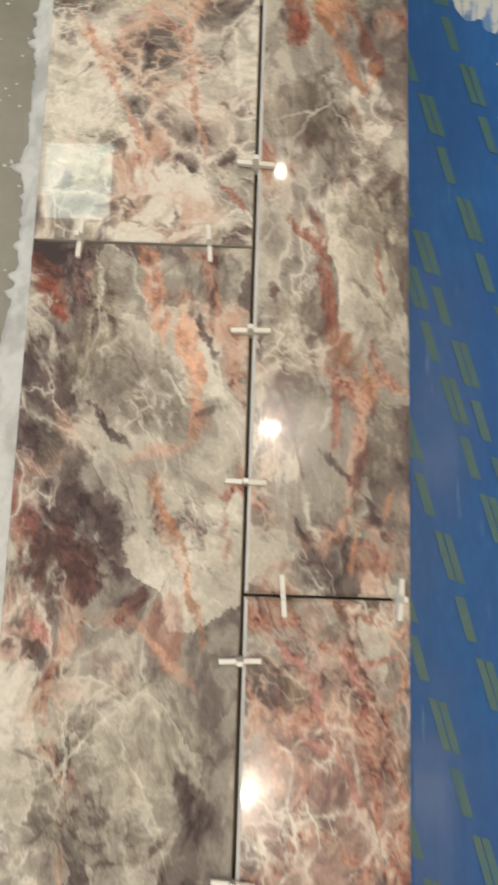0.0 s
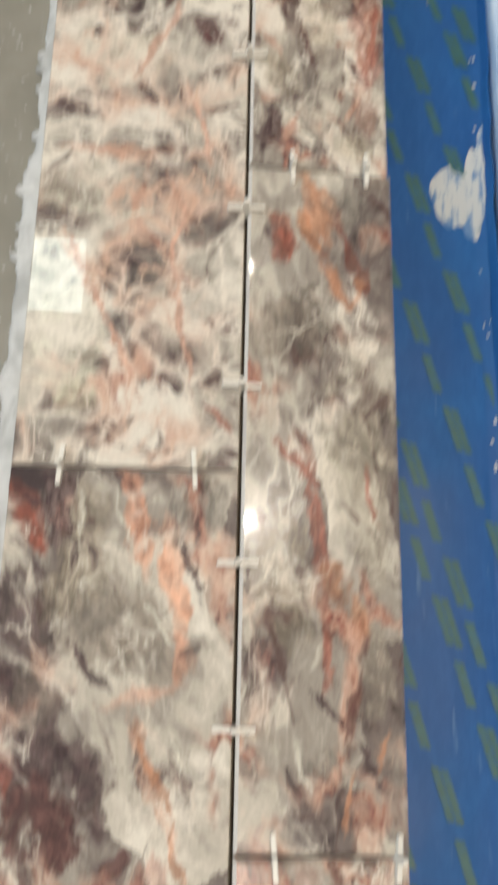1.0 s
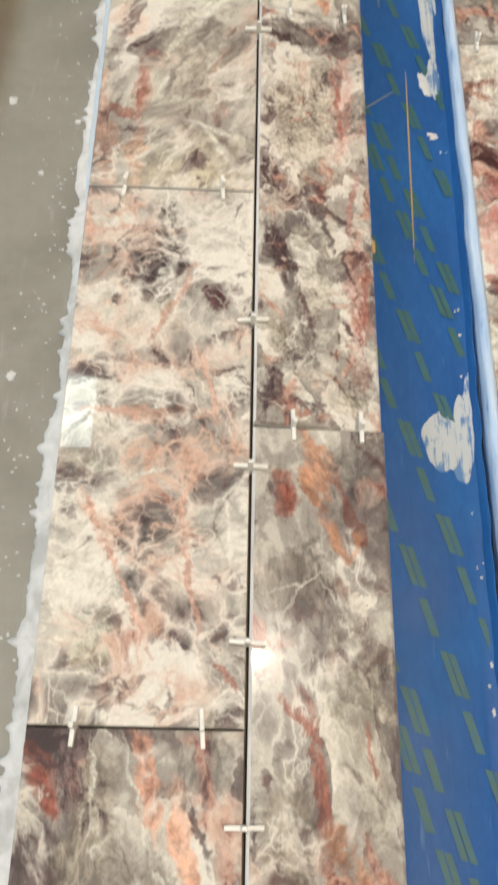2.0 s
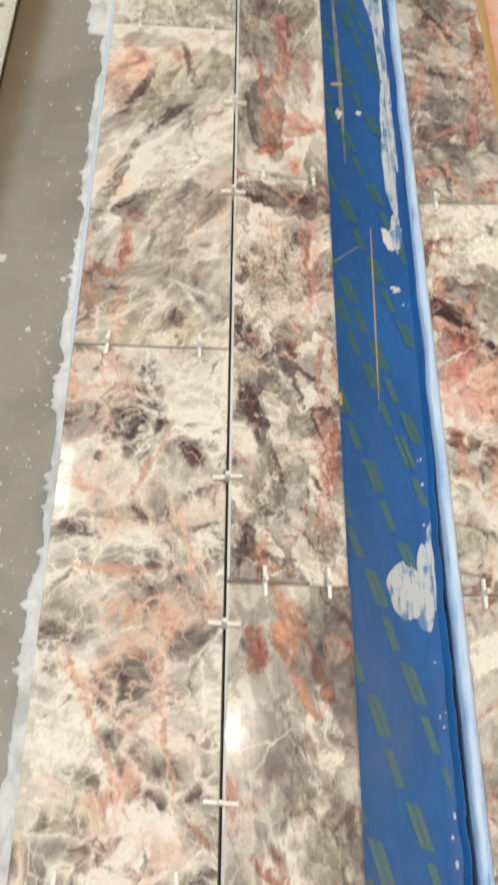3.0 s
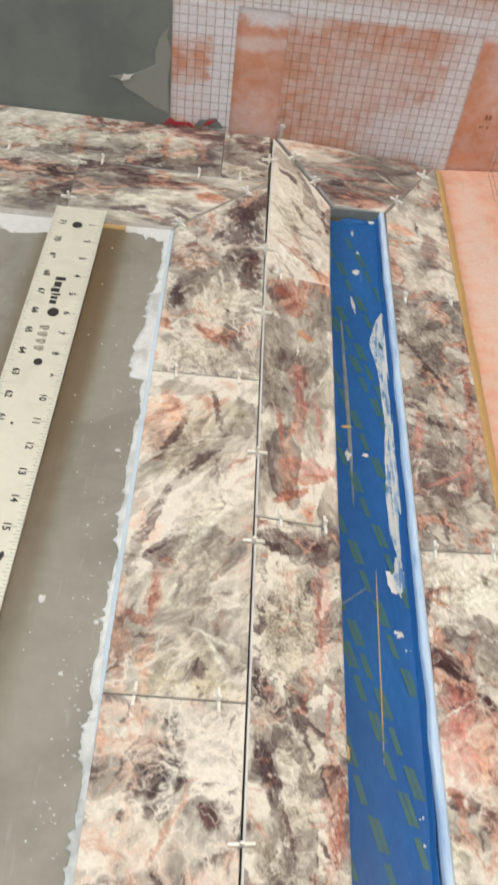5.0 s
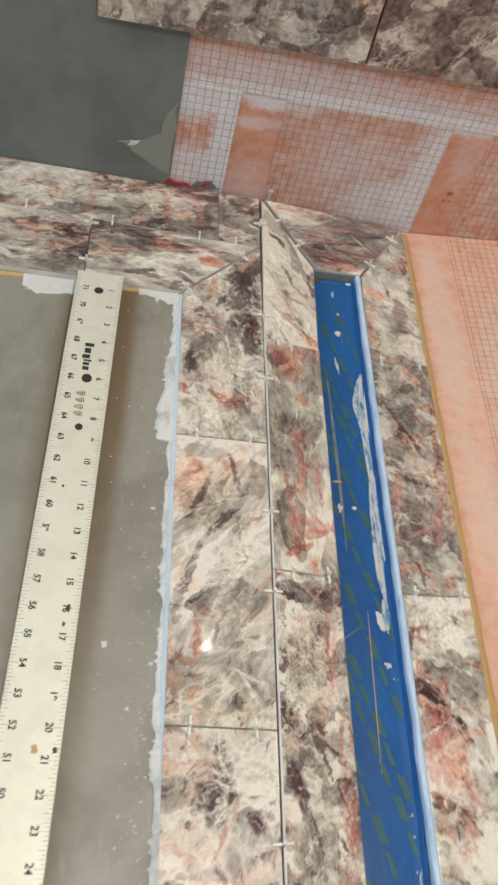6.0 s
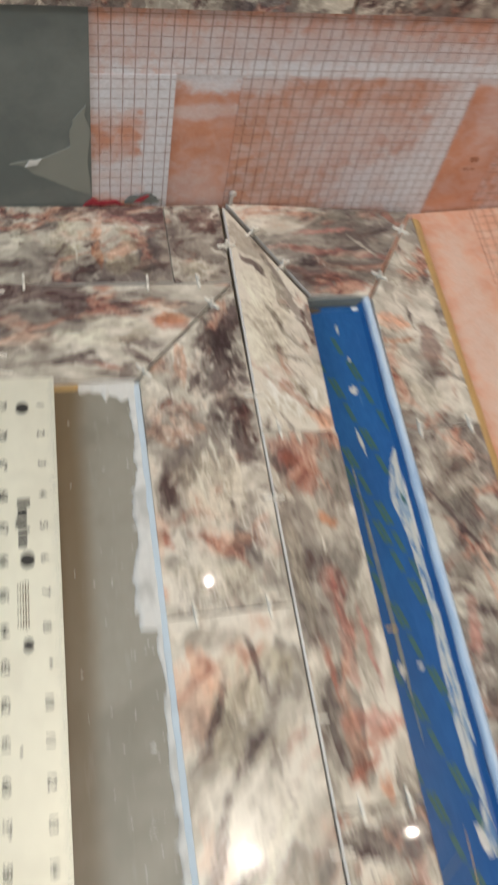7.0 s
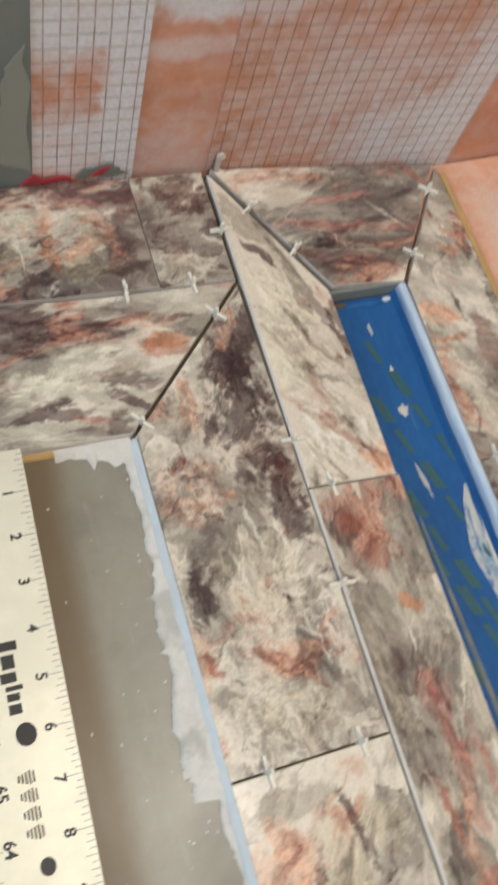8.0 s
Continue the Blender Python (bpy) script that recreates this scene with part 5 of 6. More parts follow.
ribbon_x("mortar_squeeze", -0.145, -0.0985, lambda x: 0.951 - 0.012 * max(0, 1 + 1.6 * noise.fractal(Vector((x * 90, 1, 2)), 1, 2, 4)) * (1 if x > -0.125 else 0.3), lambda x: 0.9540, MORTAR, "crumbly white mortar at the tile corner", 0.004)
ribbon_x("mortar_squeeze", -0.275, -0.213, lambda x: 0.945 - 0.012 * max(0.1, 0.8 + noise.fractal(Vector((x * 60, 6, 2)), 1, 2, 4)), lambda x: 0.9540, MORTAR, "white mortar squeezed out under the far border", 0.004)
ribbon_x("tile_bed", -0.60, -0.0985, lambda x: 0.9510, lambda x: 0.9544, FOAM, "tan adhesive along the far border", 0.0035)
# adhesive ridge on the east side
bm = bmesh.new()
pts = 90
rows = []
for i in range(pts + 1):
    y = -0.4 + 1.535 * i / pts
    w = 0.0095 + 0.0016 * noise.noise(Vector((1, y * 30, 4)))
    zb = pan_z(0.205, y)
    rows.append([bm.verts.new(v) for v in ((0.2015, y, zb), (0.2018, y, -0.0060), (0.2060, y, -0.0070 + 0.0008 * noise.noise(Vector((2, y * 50, 4)))), (0.2015 + w, y, zb + 0.002), (0.2030 + w, y, zb))])
for p, q in zip(rows, rows[1:]):
    for k in range(4):
        bm.faces.new((p[k], p[k + 1], q[k + 1], q[k]))
tagged(mesh_ob("adhesive_ridge", bm, FOAM), "tan adhesive ridge beside the marble border", "adhesive")

# ---- the taped channel ----
def gap(y):
    near = 1 / (1 + math.exp((y - 0.375) / 0.018))
    far = math.exp(-((y - 0.935) / 0.040) ** 4) + 0.7 * math.exp(-((y - 0.617) / 0.014) ** 4)
    return (0.0030 * near + 0.0020 * far) * (0.85 + 0.5 * noise.noise(Vector((4, y * 55, 2))))


tape = new("masking_tape")
tagged(tape, "blue masking tape with green print covering the drain channel", "tape")
bm = bmesh.new()
rows = []
for i in range(161):
    y = -0.42 + 1.4595 * i / 160
    row = []
    for k in range(13):
        f = k / 12
        x = 0.0650 + 0.0600 * f - (max(0.0, gap(y)) if k > 10 else 0.0)
        z = -0.0215 + 0.0012 * math.sin(f * math.pi) + 0.0006 * noise.noise(Vector((f * 2.5, y * 9, 1))) + 0.00025 * noise.noise(Vector((f * 9, y * 40, 5)))
        if k == 0:
            z = -0.0130
        if k == 12:
            x, z = 0.1258 - max(0.0, gap(y)), -0.0200 + 0.0012 * noise.noise(Vector((7, y * 22, 3)))
        row.append(bm.verts.new((x, y, z)))
    rows.append(row)
for p, q in zip(rows, rows[1:]):
    for k in range(12):
        bm.faces.new((p[k], p[k + 1], q[k + 1], q[k]))
tape_top = part("tape_sheet", bm, TAPE, tape)
for f in tape_top.data.polygons:
    f.use_smooth = True

def tape_z(x, y):
    f = (x - 0.0650) / 0.0640
    return -0.0215 + 0.0012 * math.sin(max(0.0, min(1.0, f)) * math.pi) + 0.0006 * noise.noise(Vector((f * 2.5, y * 9, 1)))


# printed marks: slanting chains of unreadable green lettering, single and double bars by turns
for chain in range(-14, 12):
    for step in range(-3, 7):
        x = 0.0815 + 0.0087 * step - 0.0030 * (chain % 5)
        y = 0.480 - 0.0270 * step - 0.0710 * chain
        if not -0.20 < y < 1.010 or not 0.0665 < x < 0.1215:
            continue
        double = step % 2
        long, lean, wide = (0.0220, 0.0062, 0.0034) if double else (0.0195, 0.0052, 0.0044)
        bm = bmesh.new()
        for k in range(1 + double):
            xa, ya = x - 0.0035 + k * 0.0040, y + long / 2 - k * 0.0012
            z = max(tape_z(xa, ya), tape_z(xa + lean, ya - long)) + 0.00040
            bm.faces.new([bm.verts.new(q) for q in ((xa, ya, z), (xa + wide, ya - 0.0008, z), (xa + wide + lean, ya - long, z), (xa + lean, ya - long + 0.0008, z))])
        part("printed_mark", bm, PRINT, tape)


def smear(name, x, y, rx, ry, h, material, label, zof, seed, ragged=0.35, angle=0.0, category="mortar"):
    """A flat smear with a torn outline, thicker in the middle."""
    bm = bmesh.new()
    n, rings = 40, 5
    ca, sa = math.cos(radians(angle)), math.sin(radians(angle))
    prev = None
    for r in range(rings, -1, -1):
        ring = []
        for i in range(n if r else 1):
            a = 2 * math.pi * i / n
            k = 1 + ragged * noise.fractal(Vector((math.cos(a) * 1.6 + seed, math.sin(a) * 1.6, seed * 0.7)), 1.0, 2.0, 5)
            u, v = rx * k * r / rings * math.cos(a), ry * k * r / rings * math.sin(a)
            px, py = x + u * ca - v * sa, y + u * sa + v * ca
            d = h * (1 - (r / rings) ** 3) * (0.75 + 0.5 * noise.noise(Vector((px * 260, py * 90, seed))))
            ring.append(bm.verts.new((px, py, zof(px, py) + (0.0001 if r == rings else 0.0004 + d))))
        if prev:
            for i in range(n):
                j = (i + 1) % n
                bm.faces.new((prev[i], prev[j], ring[j], ring[i]) if r else (prev[i], prev[j], ring[0]))
        prev = ring
    ob = mesh_ob(name, bm, material)
    for f in ob.data.polygons:
        f.use_smooth = True
    return tagged(ob, label, category)


smear("mortar_smear", 0.1065, 0.3095, 0.0122, 0.0175, 0.0012, SMEAR, "round white mortar smear on the blue tape", tape_z, 3, 0.15)
smear("mortar_smear", 0.1178, 0.3120, 0.0082, 0.0260, 0.0014, SMEAR, "streaked white mortar on the blue tape", tape_z, 5, 0.3, -3)
smear("mortar_smear", 0.1228, 0.3340, 0.0034, 0.0200, 0.0012, SMEAR, "streaked white mortar on the blue tape", tape_z, 6, 0.35, -4)
smear("mortar_smear", 0.1232, 0.2860, 0.0018, 0.0130, 0.0008, SMEAR, "thin mortar streak on the blue tape", tape_z, 9, 0.35, 2)


def streak(name, y0, y1, left, right, h, material, label, seed):
    """A long wiped streak of mortar on the tape, between two edge curves (y, x)."""
    bm = bmesh.new()
    n = int((y1 - y0) / 0.0020)
    rows = []
    for i in range(n + 1):
        y = y0 + (y1 - y0) * i / n
        end = min(1.0, (i + 0.3) / 8, (n - i + 0.3) / 8)
        a = np.interp(y, [p[0] for p in left], [p[1] for p in left]) + 0.0010 * noise.fractal(Vector((seed, y * 60, 1)), 1.0, 2.0, 4)
        b = np.interp(y, [p[0] for p in right], [p[1] for p in right]) + 0.0006 * noise.noise(Vector((seed, y * 90, 5)))
        a = a + (b - a) * 0.5 * (1 - end)
        row = []
        for k in range(6):
            x = a + (b - a) * k / 5
            lift = 0.0002 if k in (0, 5) else 0.0005 + h * (0.6 + 0.7 * noise.noise(Vector((k * 0.9 + seed, y * 45, 2))))
            row.append(bm.verts.new((x, y, tape_z(x, y) + lift)))
        rows.append(row)
    for p, q in zip(rows, rows[1:]):
        for k in range(5):
            bm.faces.new((p[k], p[k + 1], q[k + 1], q[k]))
    ob = mesh_ob(name, bm, material)
    for f in ob.data.polygons:
        f.use_smooth = True
    return tagged(ob, label, "mortar")


RIM_X = [(0.590, 0.1165), (0.612, 0.1138), (0.653, 0.1128), (0.700, 0.1150), (0.737, 0.1172), (0.800, 0.1150), (0.838, 0.1082), (0.872, 0.1165), (0.890, 0.1215)]
streak("mortar_smear", 0.592, 0.885, RIM_X, [(0.59, 0.1215), (0.65, 0.1256), (0.89, 0.1250)], 0.0004, SMEAR_THIN, "thin wiped film of mortar on the blue tape", 2.0)
streak("mortar_smear", 0.600, 0.878, RIM_X, [(y, x + w) for (y, x), w in zip(RIM_X, (0.003, 0.0052, 0.0060, 0.0046, 0.0036, 0.0044, 0.0056, 0.0040, 0.001))], 0.0012, SMEAR, "long thick mortar streak on the blue tape", 5.0)
streak("mortar_smear", 0.790, 0.868, [(0.79, 0.1232), (0.83, 0.1222), (0.87, 0.1245)], [(0.79, 0.1252), (0.87, 0.1254)], 0.0012, MORTAR, "thick mortar streak beside the channel's edge", 8.0)
streak("mortar_smear", 0.635, 0.745, [(0.63, 0.1225), (0.70, 0.1218), (0.75, 0.1235)], [(0.63, 0.1250), (0.75, 0.1252)], 0.0012, SMEAR, "thick mortar streak beside the channel's edge", 11.0)
smear("mortar_smear", 0.1180, 0.575, 0.0060, 0.018, 0.0011, SMEAR, "lumpy white mortar smear on the blue tape", tape_z, 15, 0.4, 0)
smear("mortar_smear", 0.1120, 0.570, 0.0035, 0.009, 0.0010, MORTAR, "white mortar dab on the blue tape", tape_z, 57, 0.4, 10)
smear("mortar_smear", 0.0945, 0.8930, 0.0020, 0.011, 0.0007, SMEAR, "curled mortar streak on the blue tape", tape_z, 17, 0.5, 8)
smear("mortar_smear", 0.0832, 0.765, 0.0020, 0.110, 0.0003, DULL, "faint tan glue streak on the blue tape", tape_z, 19, 0.3, 1)
smear("mortar_smear", 0.1000, 0.9455, 0.0038, 0.0036, 0.0010, MORTAR, "white mortar drop on the blue tape", tape_z, 21, 0.7)
smear("mortar_smear", 0.1026, 0.9790, 0.0016, 0.0022, 0.0009, MORTAR, "white mortar drop on the blue tape", tape_z, 22, 0.7)
smear("mortar_smear", 0.0985, 1.0120, 0.0016, 0.0045, 0.0007, SMEAR, "white mortar drop on the blue tape", tape_z, 24, 0.7)
smear("mortar_smear", 0.1150, 0.5250, 0.0034, 0.0028, 0.0009, MORTAR, "white mortar drop on the blue tape", tape_z, 26, 0.7)
smear("mortar_smear", 0.0978, 0.6952, 0.0026, 0.0022, 0.0009, MORTAR, "white mortar drop on the blue tape", tape_z, 27, 0.7)
smear("mortar_smear", 0.0820, 0.6940, 0.0026, 0.0050, 0.0008, MORTAR, "white mortar drop on the blue tape", tape_z, 28, 0.7)
smear("mortar_smear", 0.0822, 0.7267, 0.0050, 0.0016, 0.0008, FOAM, "tan glue dab on the blue tape", tape_z, 29, 0.2)
smear("pencil_scratch", 0.0985, 0.505, 0.00055, 0.078, 0.0003, FOAM, "long tan scratch on the blue tape", tape_z, 31, 0.05, -1.2, "scratch")
smear("pencil_scratch", 0.0800, 0.553, 0.00060, 0.017, 0.0003, DULL, "short dull scratch across the blue tape", tape_z, 33, 0.1, -52, "scratch")
smear("tape_tear", 0.0695, 0.4300, 0.0028, 0.0050, 0.0006, FOAM, "torn tan scrap under the tile edge", lambda x, y: -0.0120, 35, 0.4, 0, "scrap")
rng = random.Random(4)
for i in range(26):
    y = rng.uniform(0.16, 0.62)
    x = 0.1240 + rng.uniform(-0.007, 0.002)
    s = rng.uniform(0.0003, 0.0010)
    smear("mortar_speck", x, y, s, s * rng.uniform(0.8, 2.2), 0.0006, MORTAR, "small white mortar speck on the blue tape", tape_z, 40 + i, 0.4)

# channel wall on the east side: a lip coloured daylight blue, the tape turned up against it, and the open gap between
edge = new("channel_edge")
tagged(edge, "drain channel edge, daylight blue in its colour, with an open gap", "edging")


def long_strip(name, profile, material, label=""):
    bm = bmesh.new()
    rows = [[bm.verts.new((x, y, z)) for x, z in profile(y)] for y in (-0.42 + 1.461 * i / 240 for i in range(241))]
    for p, q in zip(rows, rows[1:]):
        for k in range(len(rows[0]) - 1):
            bm.faces.new((p[k], p[k + 1], q[k + 1], q[k]))
    ob = part(name, bm, material, edge, label)
    for f in ob.data.polygons:
        f.use_smooth = True


def lip_profile(y):
    w = 0.0015 * noise.fractal(Vector((2, y * 24, 1)), 1.0, 2.0, 5)
    k = 0.0004 * noise.noise(Vector((9, y * 70, 1)))
    return [(0.1278, -0.0230), (0.1278 + w, -0.0135), (0.1282 + w, -0.0098 + k), (0.1292 + w, -0.0084 + k), (0.1312, -0.0080 - k), (0.1333, -0.0078), (0.1336, -0.0230)]


def upstand_profile(y):
    w = 0.0008 * noise.fractal(Vector((6, y * 26, 3)), 1.0, 2.0, 5)
    g = max(0.0, gap(y))
    return [(0.1246 - g, -0.0200), (0.1260 - g + w, -0.0180), (0.1270 - g + w, -0.0152), (0.1275 - g + w, -0.0148), (0.1276 - g, -0.0218)]


long_strip("lip", lip_profile, EDGE_STREAK, "mortar lip with daylight blue in its colour")
long_strip("tape_upstand", upstand_profile, TAPE, "blue tape turned up along the edge")
# gritty bottom of the groove, with its shade put into the colour
long_strip("gap_floor", lambda y: [(0.1215, -0.0226), (0.1277, -0.0226)], GAP_DARK, "gritty gap floor, the gap's shade in its colour")
bm = bmesh.new()
box(bm, 0.0720, 1.0405, -0.0230, 0.1340, 1.0425, -0.0090)
tagged(mesh_ob("channel_end", bm, DULL), "mortar-smeared end of the drain channel", "edging")
smear("mortar_smear", 0.1215, 1.0365, 0.0050, 0.0020, 0.0020, MORTAR_DAYLIT, "pale smear in the channel corner", tape_z, 37, 0.4)

smear("tape_fold", 0.1040, 1.0345, 0.0190, 0.0036, 0.0042, TAPE, "crumpled fold of blue tape at the channel's end", tape_z, 61, 0.45, 0, "tape")
smear("mortar_smear", 0.0800, 1.0360, 0.0075, 0.0026, 0.0030, GROUT_DARK, "brown mortar in the channel corner", tape_z, 63, 0.4)

# specks on the screed
rng = random.Random(12)
SPOTS = [(-0.114, 0.6605, 0.0022), (-0.126, 0.4646, 0.0018), (-0.1157, 0.758, 0.0026), (-0.149, 0.52, 0.0026), (-0.108, 0.505, 0.0022), (-0.126, 0.33, 0.0024)]
SPOTS += [(rng.uniform(-0.16, -0.105), rng.uniform(0.15, 0.93), rng.uniform(0.0004, 0.0009)) for _ in range(24)]
for i, (x, y, s) in enumerate(SPOTS):
    smear("mortar_speck", x, y, s, s * rng.uniform(0.7, 1.5), 0.0006, MORTAR, "small white mortar speck on the screed", lambda a, b: 0.0, 70 + i, 0.45)
bm = bmesh.new()
rng = random.Random(31)
for i in range(150):
    y = rng.gauss(0.40, 0.13) if i % 3 else rng.uniform(0.15, 0.93)
    x = LX - 0.010 - abs(rng.gauss(0.0, 0.013))
    if not 0.14 < y < 0.93:
        continue
    r, squash, a0 = rng.uniform(0.00025, 0.0009), rng.uniform(0.4, 1.0), rng.uniform(0, 3)
    rim = [bm.verts.new((x + r * rng.uniform(0.7, 1.4) * math.cos(a0 + k * math.pi / 3.5), y + r * squash * rng.uniform(0.7, 1.4) * math.sin(a0 + k * math.pi / 3.5), 0.0001)) for k in range(7)]
    tip = bm.verts.new((x, y, 0.0001 + r * 0.5))
    for k in range(7):
        bm.faces.new((rim[k], rim[(k + 1) % 7], tip))
tagged(mesh_ob("mortar_spatter", bm, MORTAR), "fine white mortar spatter on the grey screed", "mortar", kind="stuff")
smear("mortar_smear", -0.246, 0.938, 0.024, 0.0075, 0.0008, MORTAR, "white mortar patch on the screed", lambda a, b: 0.0, 140, 0.3, 4)


# ---- tile spacers ----
def make_spacer():
    bm = bmesh.new()
    t, w, r = 0.0010, 0.0013, 0.0084
    # upright cross: the level bar lies over both tiles, the foot stands in the joint
    outline = [(-r, 0.0003), (-w, 0.0003), (-w * 0.55, -0.0065), (w * 0.55, -0.0065), (w, 0.0003), (r, 0.0003), (r, 0.0028), (w, 0.0028), (w * 0.9, 0.0085), (-w * 0.9, 0.0085), (-w, 0.0028), (-r, 0.0028)]
    front = [bm.verts.new((x, -t, z)) for x, z in outline]
    back = [bm.verts.new((x, t, z)) for x, z in outline]
    bm.faces.new(front)
    bm.faces.new(back[::-1])
    for i in range(12):
        j = (i + 1) % 12
        bm.faces.new((front[i], back[i], back[j], front[j]))
    bmesh.ops.bevel(bm, geom=[e for e in bm.edges], offset=0.0002, segments=1, affect="EDGES")
    return tagged(mesh_ob("tile_spacer", bm, SPACER), "white plastic cross spacer standing in a tile joint", "tile spacer", "spacers in the tile joints")


SEAM = (-0.180, -0.100, -0.0185, 0.0523, 0.1165, 0.1928, 0.2785, 0.3624, 0.5764, 0.6622, 0.8334, 0.9287, 1.0913)
ZJ = 0.0098
PLACES = [(0.0, y, ZJ, 0, 0) for y in SEAM]
for y in JL[1:]:
    PLACES += [(-0.0745, y, TOP, 90, 0), (-0.0190, y, TOP, 90, 0)]
for i, (a, b) in enumerate(((0.0165, 0.0635), (0.0212, 0.0560), (0.0203, 0.0560), (0.0165, 9))):
    y = JR[i + 1]
    for x in (a, b):
        if x < 1:
            PLACES.append((x, y, 0.0078 + (RIM[i + 1][1] - 0.0078) * x / 0.068 + 0.0006, 90, 0))
for y in JQ[1:]:
    PLACES += [(0.1450, y, -0.0068, 90, 0), (0.1910, y, -0.0042, 90, 0)]
PLACES += [(-0.2865, 1.0610, 0.0122, 90, 0), (-0.1840, 1.0565, 0.0103, 90, 0), (-0.0769, 1.0527, TOP, 90, 0), (-0.0314, 1.0522, TOP, 90, 0)]
PLACES += [(-0.2085, 0.982, 0.0106, 0, 0), (-0.2085, 1.047, 0.0106, 0, 0)]
PLACES += [(-0.0893, 0.9600, TOP, -45, 0), (-0.0224, 1.0275, TOP, -45, 0)]
PLACES += [(0.0290, 1.1120, 0.0040, 35, 0), (0.0540, 1.0755, -0.0018, 35, 0), (0.1850, 1.1200, -0.0078, -33, 0), (0.1490, 1.0640, -0.0076, -33, 0)]
first = make_spacer()
rng = random.Random(2)
for i, (x, y, z, a, _) in enumerate(PLACES):
    m = pose(x, y, z, rng.uniform(-9, 9), 0, a + rng.uniform(-5, 5))
    if i == 0:
        first.matrix_basis = m
    else:
        copy_thing(first, m)

# ---- the straightedge ----
ruler = new("straightedge")
tagged(ruler, "long aluminium straightedge ruler with black inch marks on the screed", "ruler")
ruler.matrix_basis = pose(-0.1895, 0.9525, 0.0, 0, 0, -1.25)
HALF, LONG = 0.0254, 1.8288


def ruler_z(d):
    """Height of the ruler's top at d metres from its far end: propped there, it sinks to the screed."""
    k = max(0.0, 1 - d / 0.80)
    return 0.0035 + 0.0175 * k ** 1.3


def ruler_strip(bm, x0, x1, d0, d1, lift, thick=0.0, steps=1):
    rows = []
    for i in range(steps + 1):
        d = d0 + (d1 - d0) * i / steps
        z = ruler_z(d) + lift
        rows.append([bm.verts.new((x0, -d, z)), bm.verts.new((x1, -d, z))] + ([bm.verts.new((x1, -d, z - thick)), bm.verts.new((x0, -d, z - thick))] if thick else []))
    n = len(rows[0])
    for p, q in zip(rows, rows[1:]):
        for k in range(n if thick else 1):
            bm.faces.new((p[k], p[(k + 1) % n], q[(k + 1) % n], q[k]))
    if thick:
        bm.faces.new(rows[0])
        bm.faces.new(rows[-1][::-1])


bm = bmesh.new()
ruler_strip(bm, -HALF, HALF, 0.0, LONG, 0.0, 0.0024, 60)
part("blade", bm, RULER, ruler)
bm = bmesh.new()
for side in (-1, 1):
    for i in range(1, 72 * 8):
        d = i * 0.0254 / 8
        if d > 0.95:
            break
        ln = 0.0075 if i % 8 == 0 else 0.0058 if i % 4 == 0 else 0.0042 if i % 2 == 0 else 0.0030
        xa, xb = sorted((side * (HALF - 0.0004), side * (HALF - 0.0004 - ln)))
        ruler_strip(bm, xa, xb, d - 0.00018, d + 0.00018, 0.00015)
part("graduation_scale", bm, DULL, ruler, "fine black graduations")["kind"] = "stuff"


def number(text, x, d, size):
    cu = bpy.data.curves.new("digits", "FONT")
    cu.offset = 0.00022
    cu.body, cu.size, cu.align_x, cu.align_y = text, size, "CENTER", "CENTER"
    tmp = bpy.data.objects.new("digits", cu)
    me = bpy.data.meshes.new_from_object(tmp)
    bpy.data.objects.remove(tmp)
    me.materials.append(INK)
    ob = new("numeral", me)
    ob.parent = ruler
    ob.matrix_basis = pose(x, -d, ruler_z(d) + 0.0003, 0, 0, -90) @ Matrix.Diagonal((1, 1, 1, 1))
    return ob


for i in range(1, 34):
    number(str(i), 0.0140, i * 0.0254, 0.0082)
    number(str(72 - i), -0.0145, i * 0.0254, 0.0082)
# maker's mark as plain bars, and a hang hole
bm = bmesh.new()
for k, (d, ln, wd, x) in enumerate([(0.1080, 0.0048, 0.0095, 0.0), (0.1160, 0.0072, 0.0066, -0.001), (0.1240, 0.0052, 0.0080, -0.002), (0.1295, 0.0024, 0.0085, 0.0), (0.1340, 0.0038, 0.0064, -0.001), (0.1400, 0.0050, 0.0064, -0.001)]):
    ruler_strip(bm, x - wd / 2, x + wd / 2, d - ln / 2, d + ln / 2, 0.0003)
part("maker_mark", bm, INK, ruler, "bold black maker's mark")
for cx, cd, rr in ((0.0020, 0.1530, 0.0058), (0.0015, 0.2150, 0.0042)):
    bm = bmesh.new()
    ring = [bm.verts.new((cx + rr * math.cos(a * math.pi / 12) * 0.9, -cd + rr * math.sin(a * math.pi / 12), ruler_z(cd) + 0.0003)) for a in range(24)]
    bm.faces.new(ring)
    part("round_mark", bm, INK, ruler)
# dark smudges on the blade
SMUDGES = [(0.0163, 0.4062, 0.0035, 1), (0.014, 0.4211, 0.0022, 1), (0.0211, 0.5252, 0.0028, 1), (0.0052, 0.5251, 0.004, 0), (-0.0045, 0.285, 0.0018, 1)]
for cx, cd, rr, ink in SMUDGES:
    bm = bmesh.new()
    ring = []
    for a in range(20):
        k = 1 + 0.6 * noise.fractal(Vector((math.cos(a * math.pi / 10) * 1.5 + cd * 50, math.sin(a * math.pi / 10) * 1.5, 1.0)), 1.0, 2.0, 3)
        ring.append(bm.verts.new((cx + rr * k * math.cos(a * math.pi / 10) * 0.6, -cd + rr * k * math.sin(a * math.pi / 10), ruler_z(cd) + 0.00042)))
    bm.faces.new(ring)
    part("smudge", bm, INK if ink else FOAM, ruler, "dark smudge")
bm = bmesh.new()
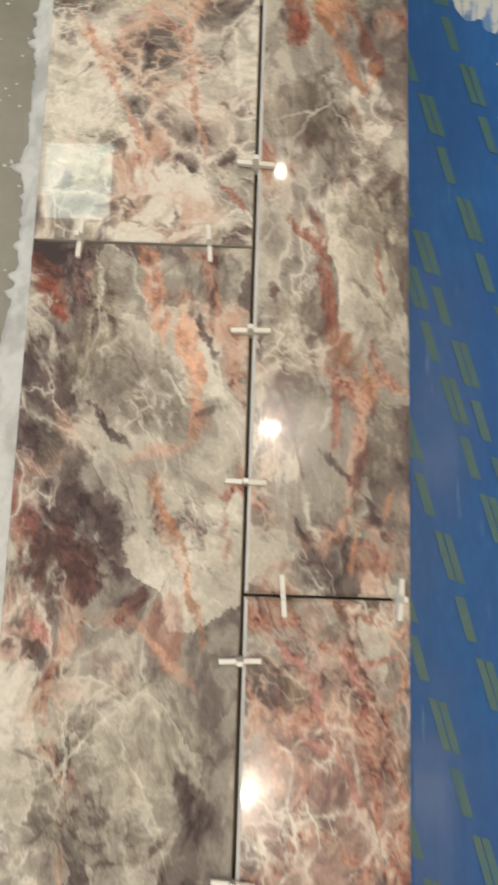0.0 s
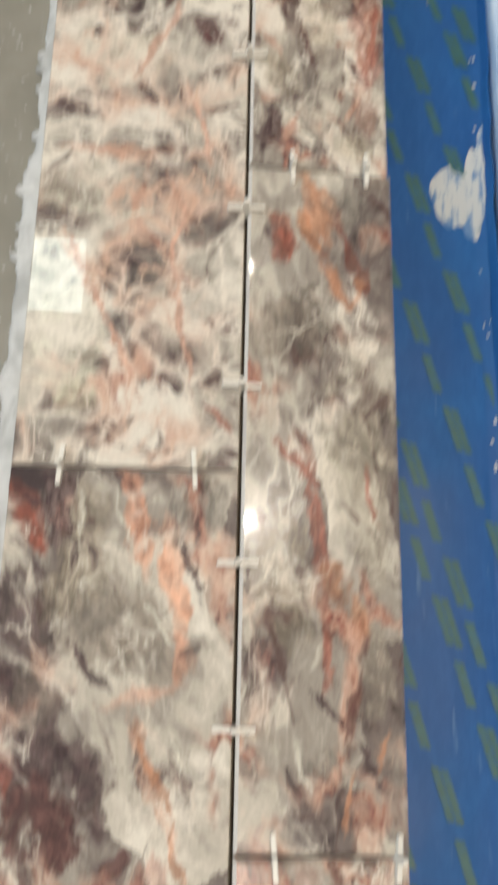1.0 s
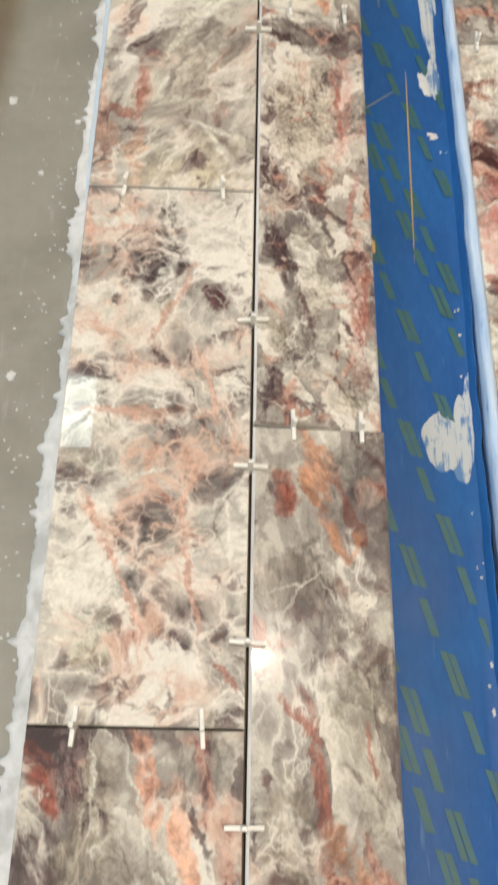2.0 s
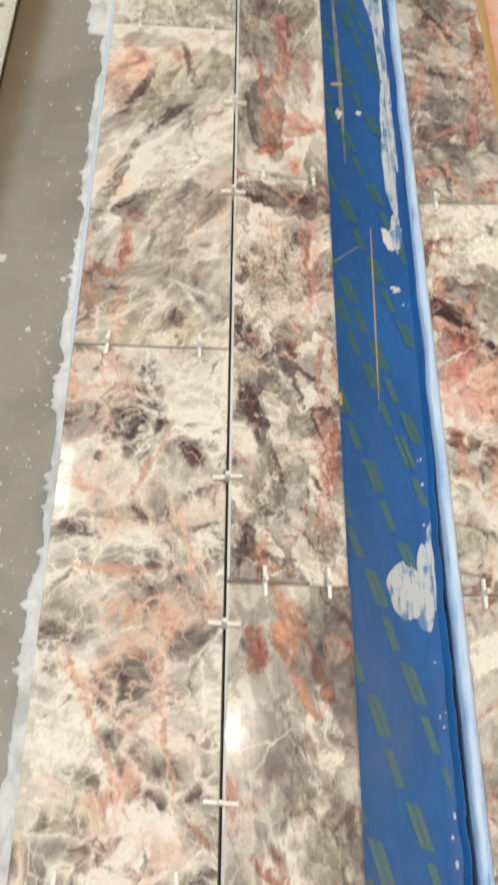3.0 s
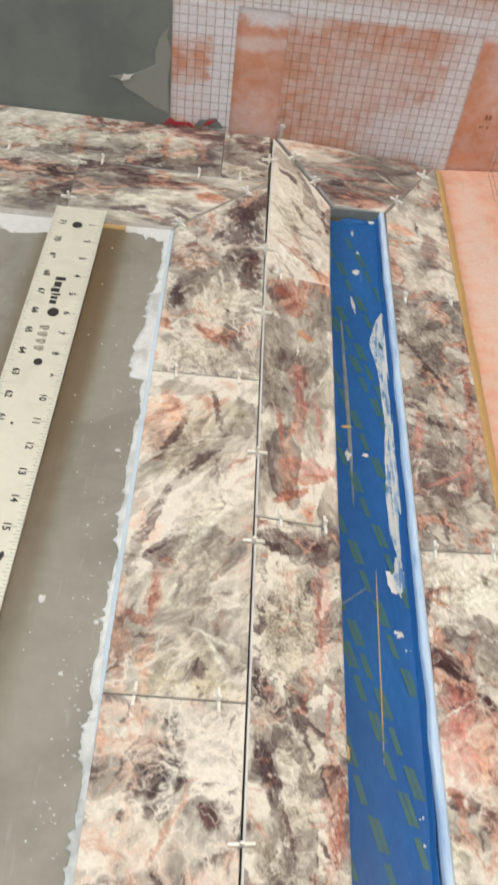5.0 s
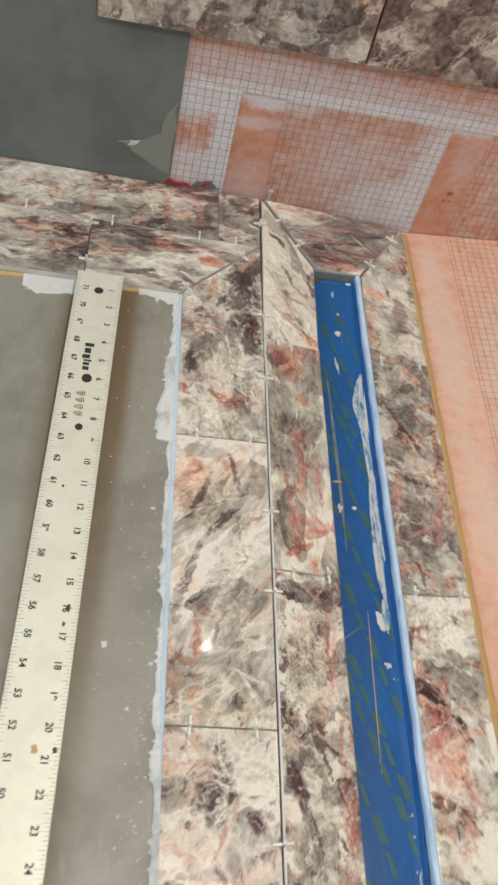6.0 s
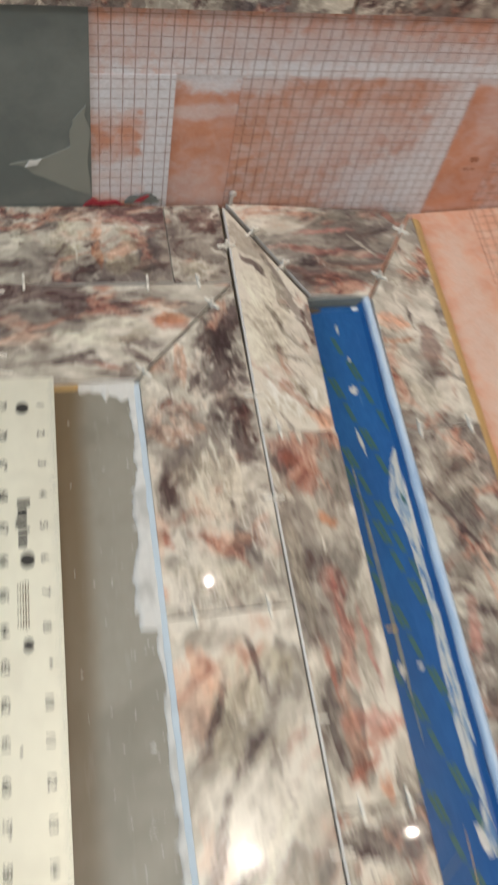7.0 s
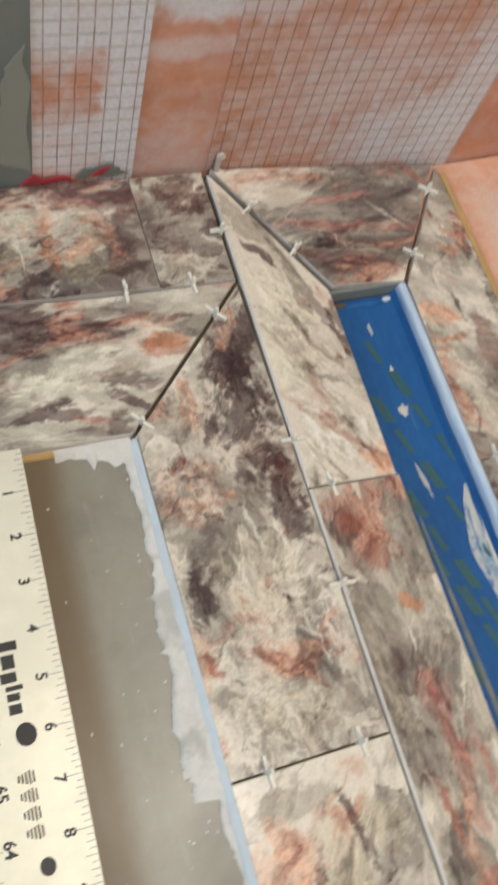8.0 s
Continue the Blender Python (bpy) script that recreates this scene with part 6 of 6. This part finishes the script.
for x in (-0.0052, -0.0034, -0.0016, 0.0002, 0.0020):
    for d in (0.170, 0.1785, 0.187, 0.1955):
        ruler_strip(bm, x - 0.00045, x + 0.00045, d + 0.3 * abs(x), d + 0.0068 - 0.4 * abs(x), 0.0003)
part("fine_print", bm, GROUT_DARK, ruler, "small grey printed lines")
bm = bmesh.new()
ring = [bm.verts.new((0.0005 + 0.0050 * math.cos(a * math.pi / 14), -0.0275 + 0.0050 * math.sin(a * math.pi / 14), ruler_z(0.0275) + 0.0003)) for a in range(28)]
bm.faces.new(ring)
part("hang_hole", bm, INK, ruler, "dark hang hole")
bm = bmesh.new()
prism(bm, [(-0.016, -0.040, 0.0178), (0.014, -0.040, 0.0178), (0.014, -0.012, 0.0184), (-0.016, -0.012, 0.0184)], 0.0184, 0.002)
tagged(centred(mesh_ob("mortar_lump", bm, MORTAR)), "mortar lump propping the ruler's end", "mortar").matrix_basis = ruler.matrix_basis @ pose(0, -0.026, 0.0092)

# ---- ceiling downlights ----
def downlight(x, y):
    thing = new("downlight")
    tagged(thing, "round white recessed ceiling downlight, lit", "ceiling lamp", "ceiling downlights")
    thing.matrix_basis = pose(x, y, CEILING)
    bm = bmesh.new()
    n = 32
    rings = [[bm.verts.new((r * math.cos(2 * math.pi * i / n), r * math.sin(2 * math.pi * i / n), z)) for i in range(n)] for r, z in ((0.062, 0.001), (0.060, -0.006), (0.034, -0.008), (0.028, -0.002))]
    for a, b in zip(rings, rings[1:]):
        for i in range(n):
            bm.faces.new((a[i], a[(i + 1) % n], b[(i + 1) % n], b[i]))
    part("trim_ring", bm, SPACER, thing)
    bm = bmesh.new()
    bm.faces.new([bm.verts.new((0.028 * math.cos(2 * math.pi * i / n), 0.028 * math.sin(2 * math.pi * i / n), -0.002)) for i in range(n)])
    part("lens", bm, LENS, thing, "glowing lens")
    return thing


lamp = downlight(*LAMPS[0][:2])
for lx, ly, _ in LAMPS[1:]:
    copy_thing(lamp, pose(lx, ly, CEILING) @ Matrix.Scale(0.32 if ly > 1 else 0.85, 4))
sky = new("skylight")
tagged(sky, "small bright skylight panel in the ceiling", "skylight")
sky.matrix_basis = pose(-0.67, 1.58, CEILING)
bm = bmesh.new()
for x0, y0, x1, y1 in ((-0.19, -0.22, 0.19, -0.185), (-0.19, 0.185, 0.19, 0.22), (-0.19, -0.1845, -0.155, 0.1845), (0.155, -0.1845, 0.19, 0.1845)):
    box(bm, x0, y0, -0.02, x1, y1, 0.0005)
part("frame", bm, SPACER, sky)

# wedge left standing against the wall
wedge = new("plastic_wedge")
tagged(wedge, "translucent white plastic wedge standing against the wall", "wedge")
wedge.matrix_basis = pose(0.0125, 1.1452, 0.0060) @ Matrix.Diagonal((0.68, 0.68, 0.85, 1))
bm = bmesh.new()
prism(bm, [(-0.0028, -0.0022, 0.016), (0.0022, -0.0022, 0.016), (0.0026, 0.0018, 0.016), (-0.0024, 0.0018, 0.016)], 0.016, 0.0006)
part("stem", bm, CLEAR, wedge)
bm = bmesh.new()
bmesh.ops.create_uvsphere(bm, u_segments=14, v_segments=8, radius=0.0052)
bm.transform(Matrix.Translation((0.0012, -0.0008, 0.0195)) @ Matrix.Diagonal((1.0, 0.6, 0.85, 1)))
head = part("head", bm, CLEAR, wedge)
for f in head.data.polygons:
    f.use_smooth = True
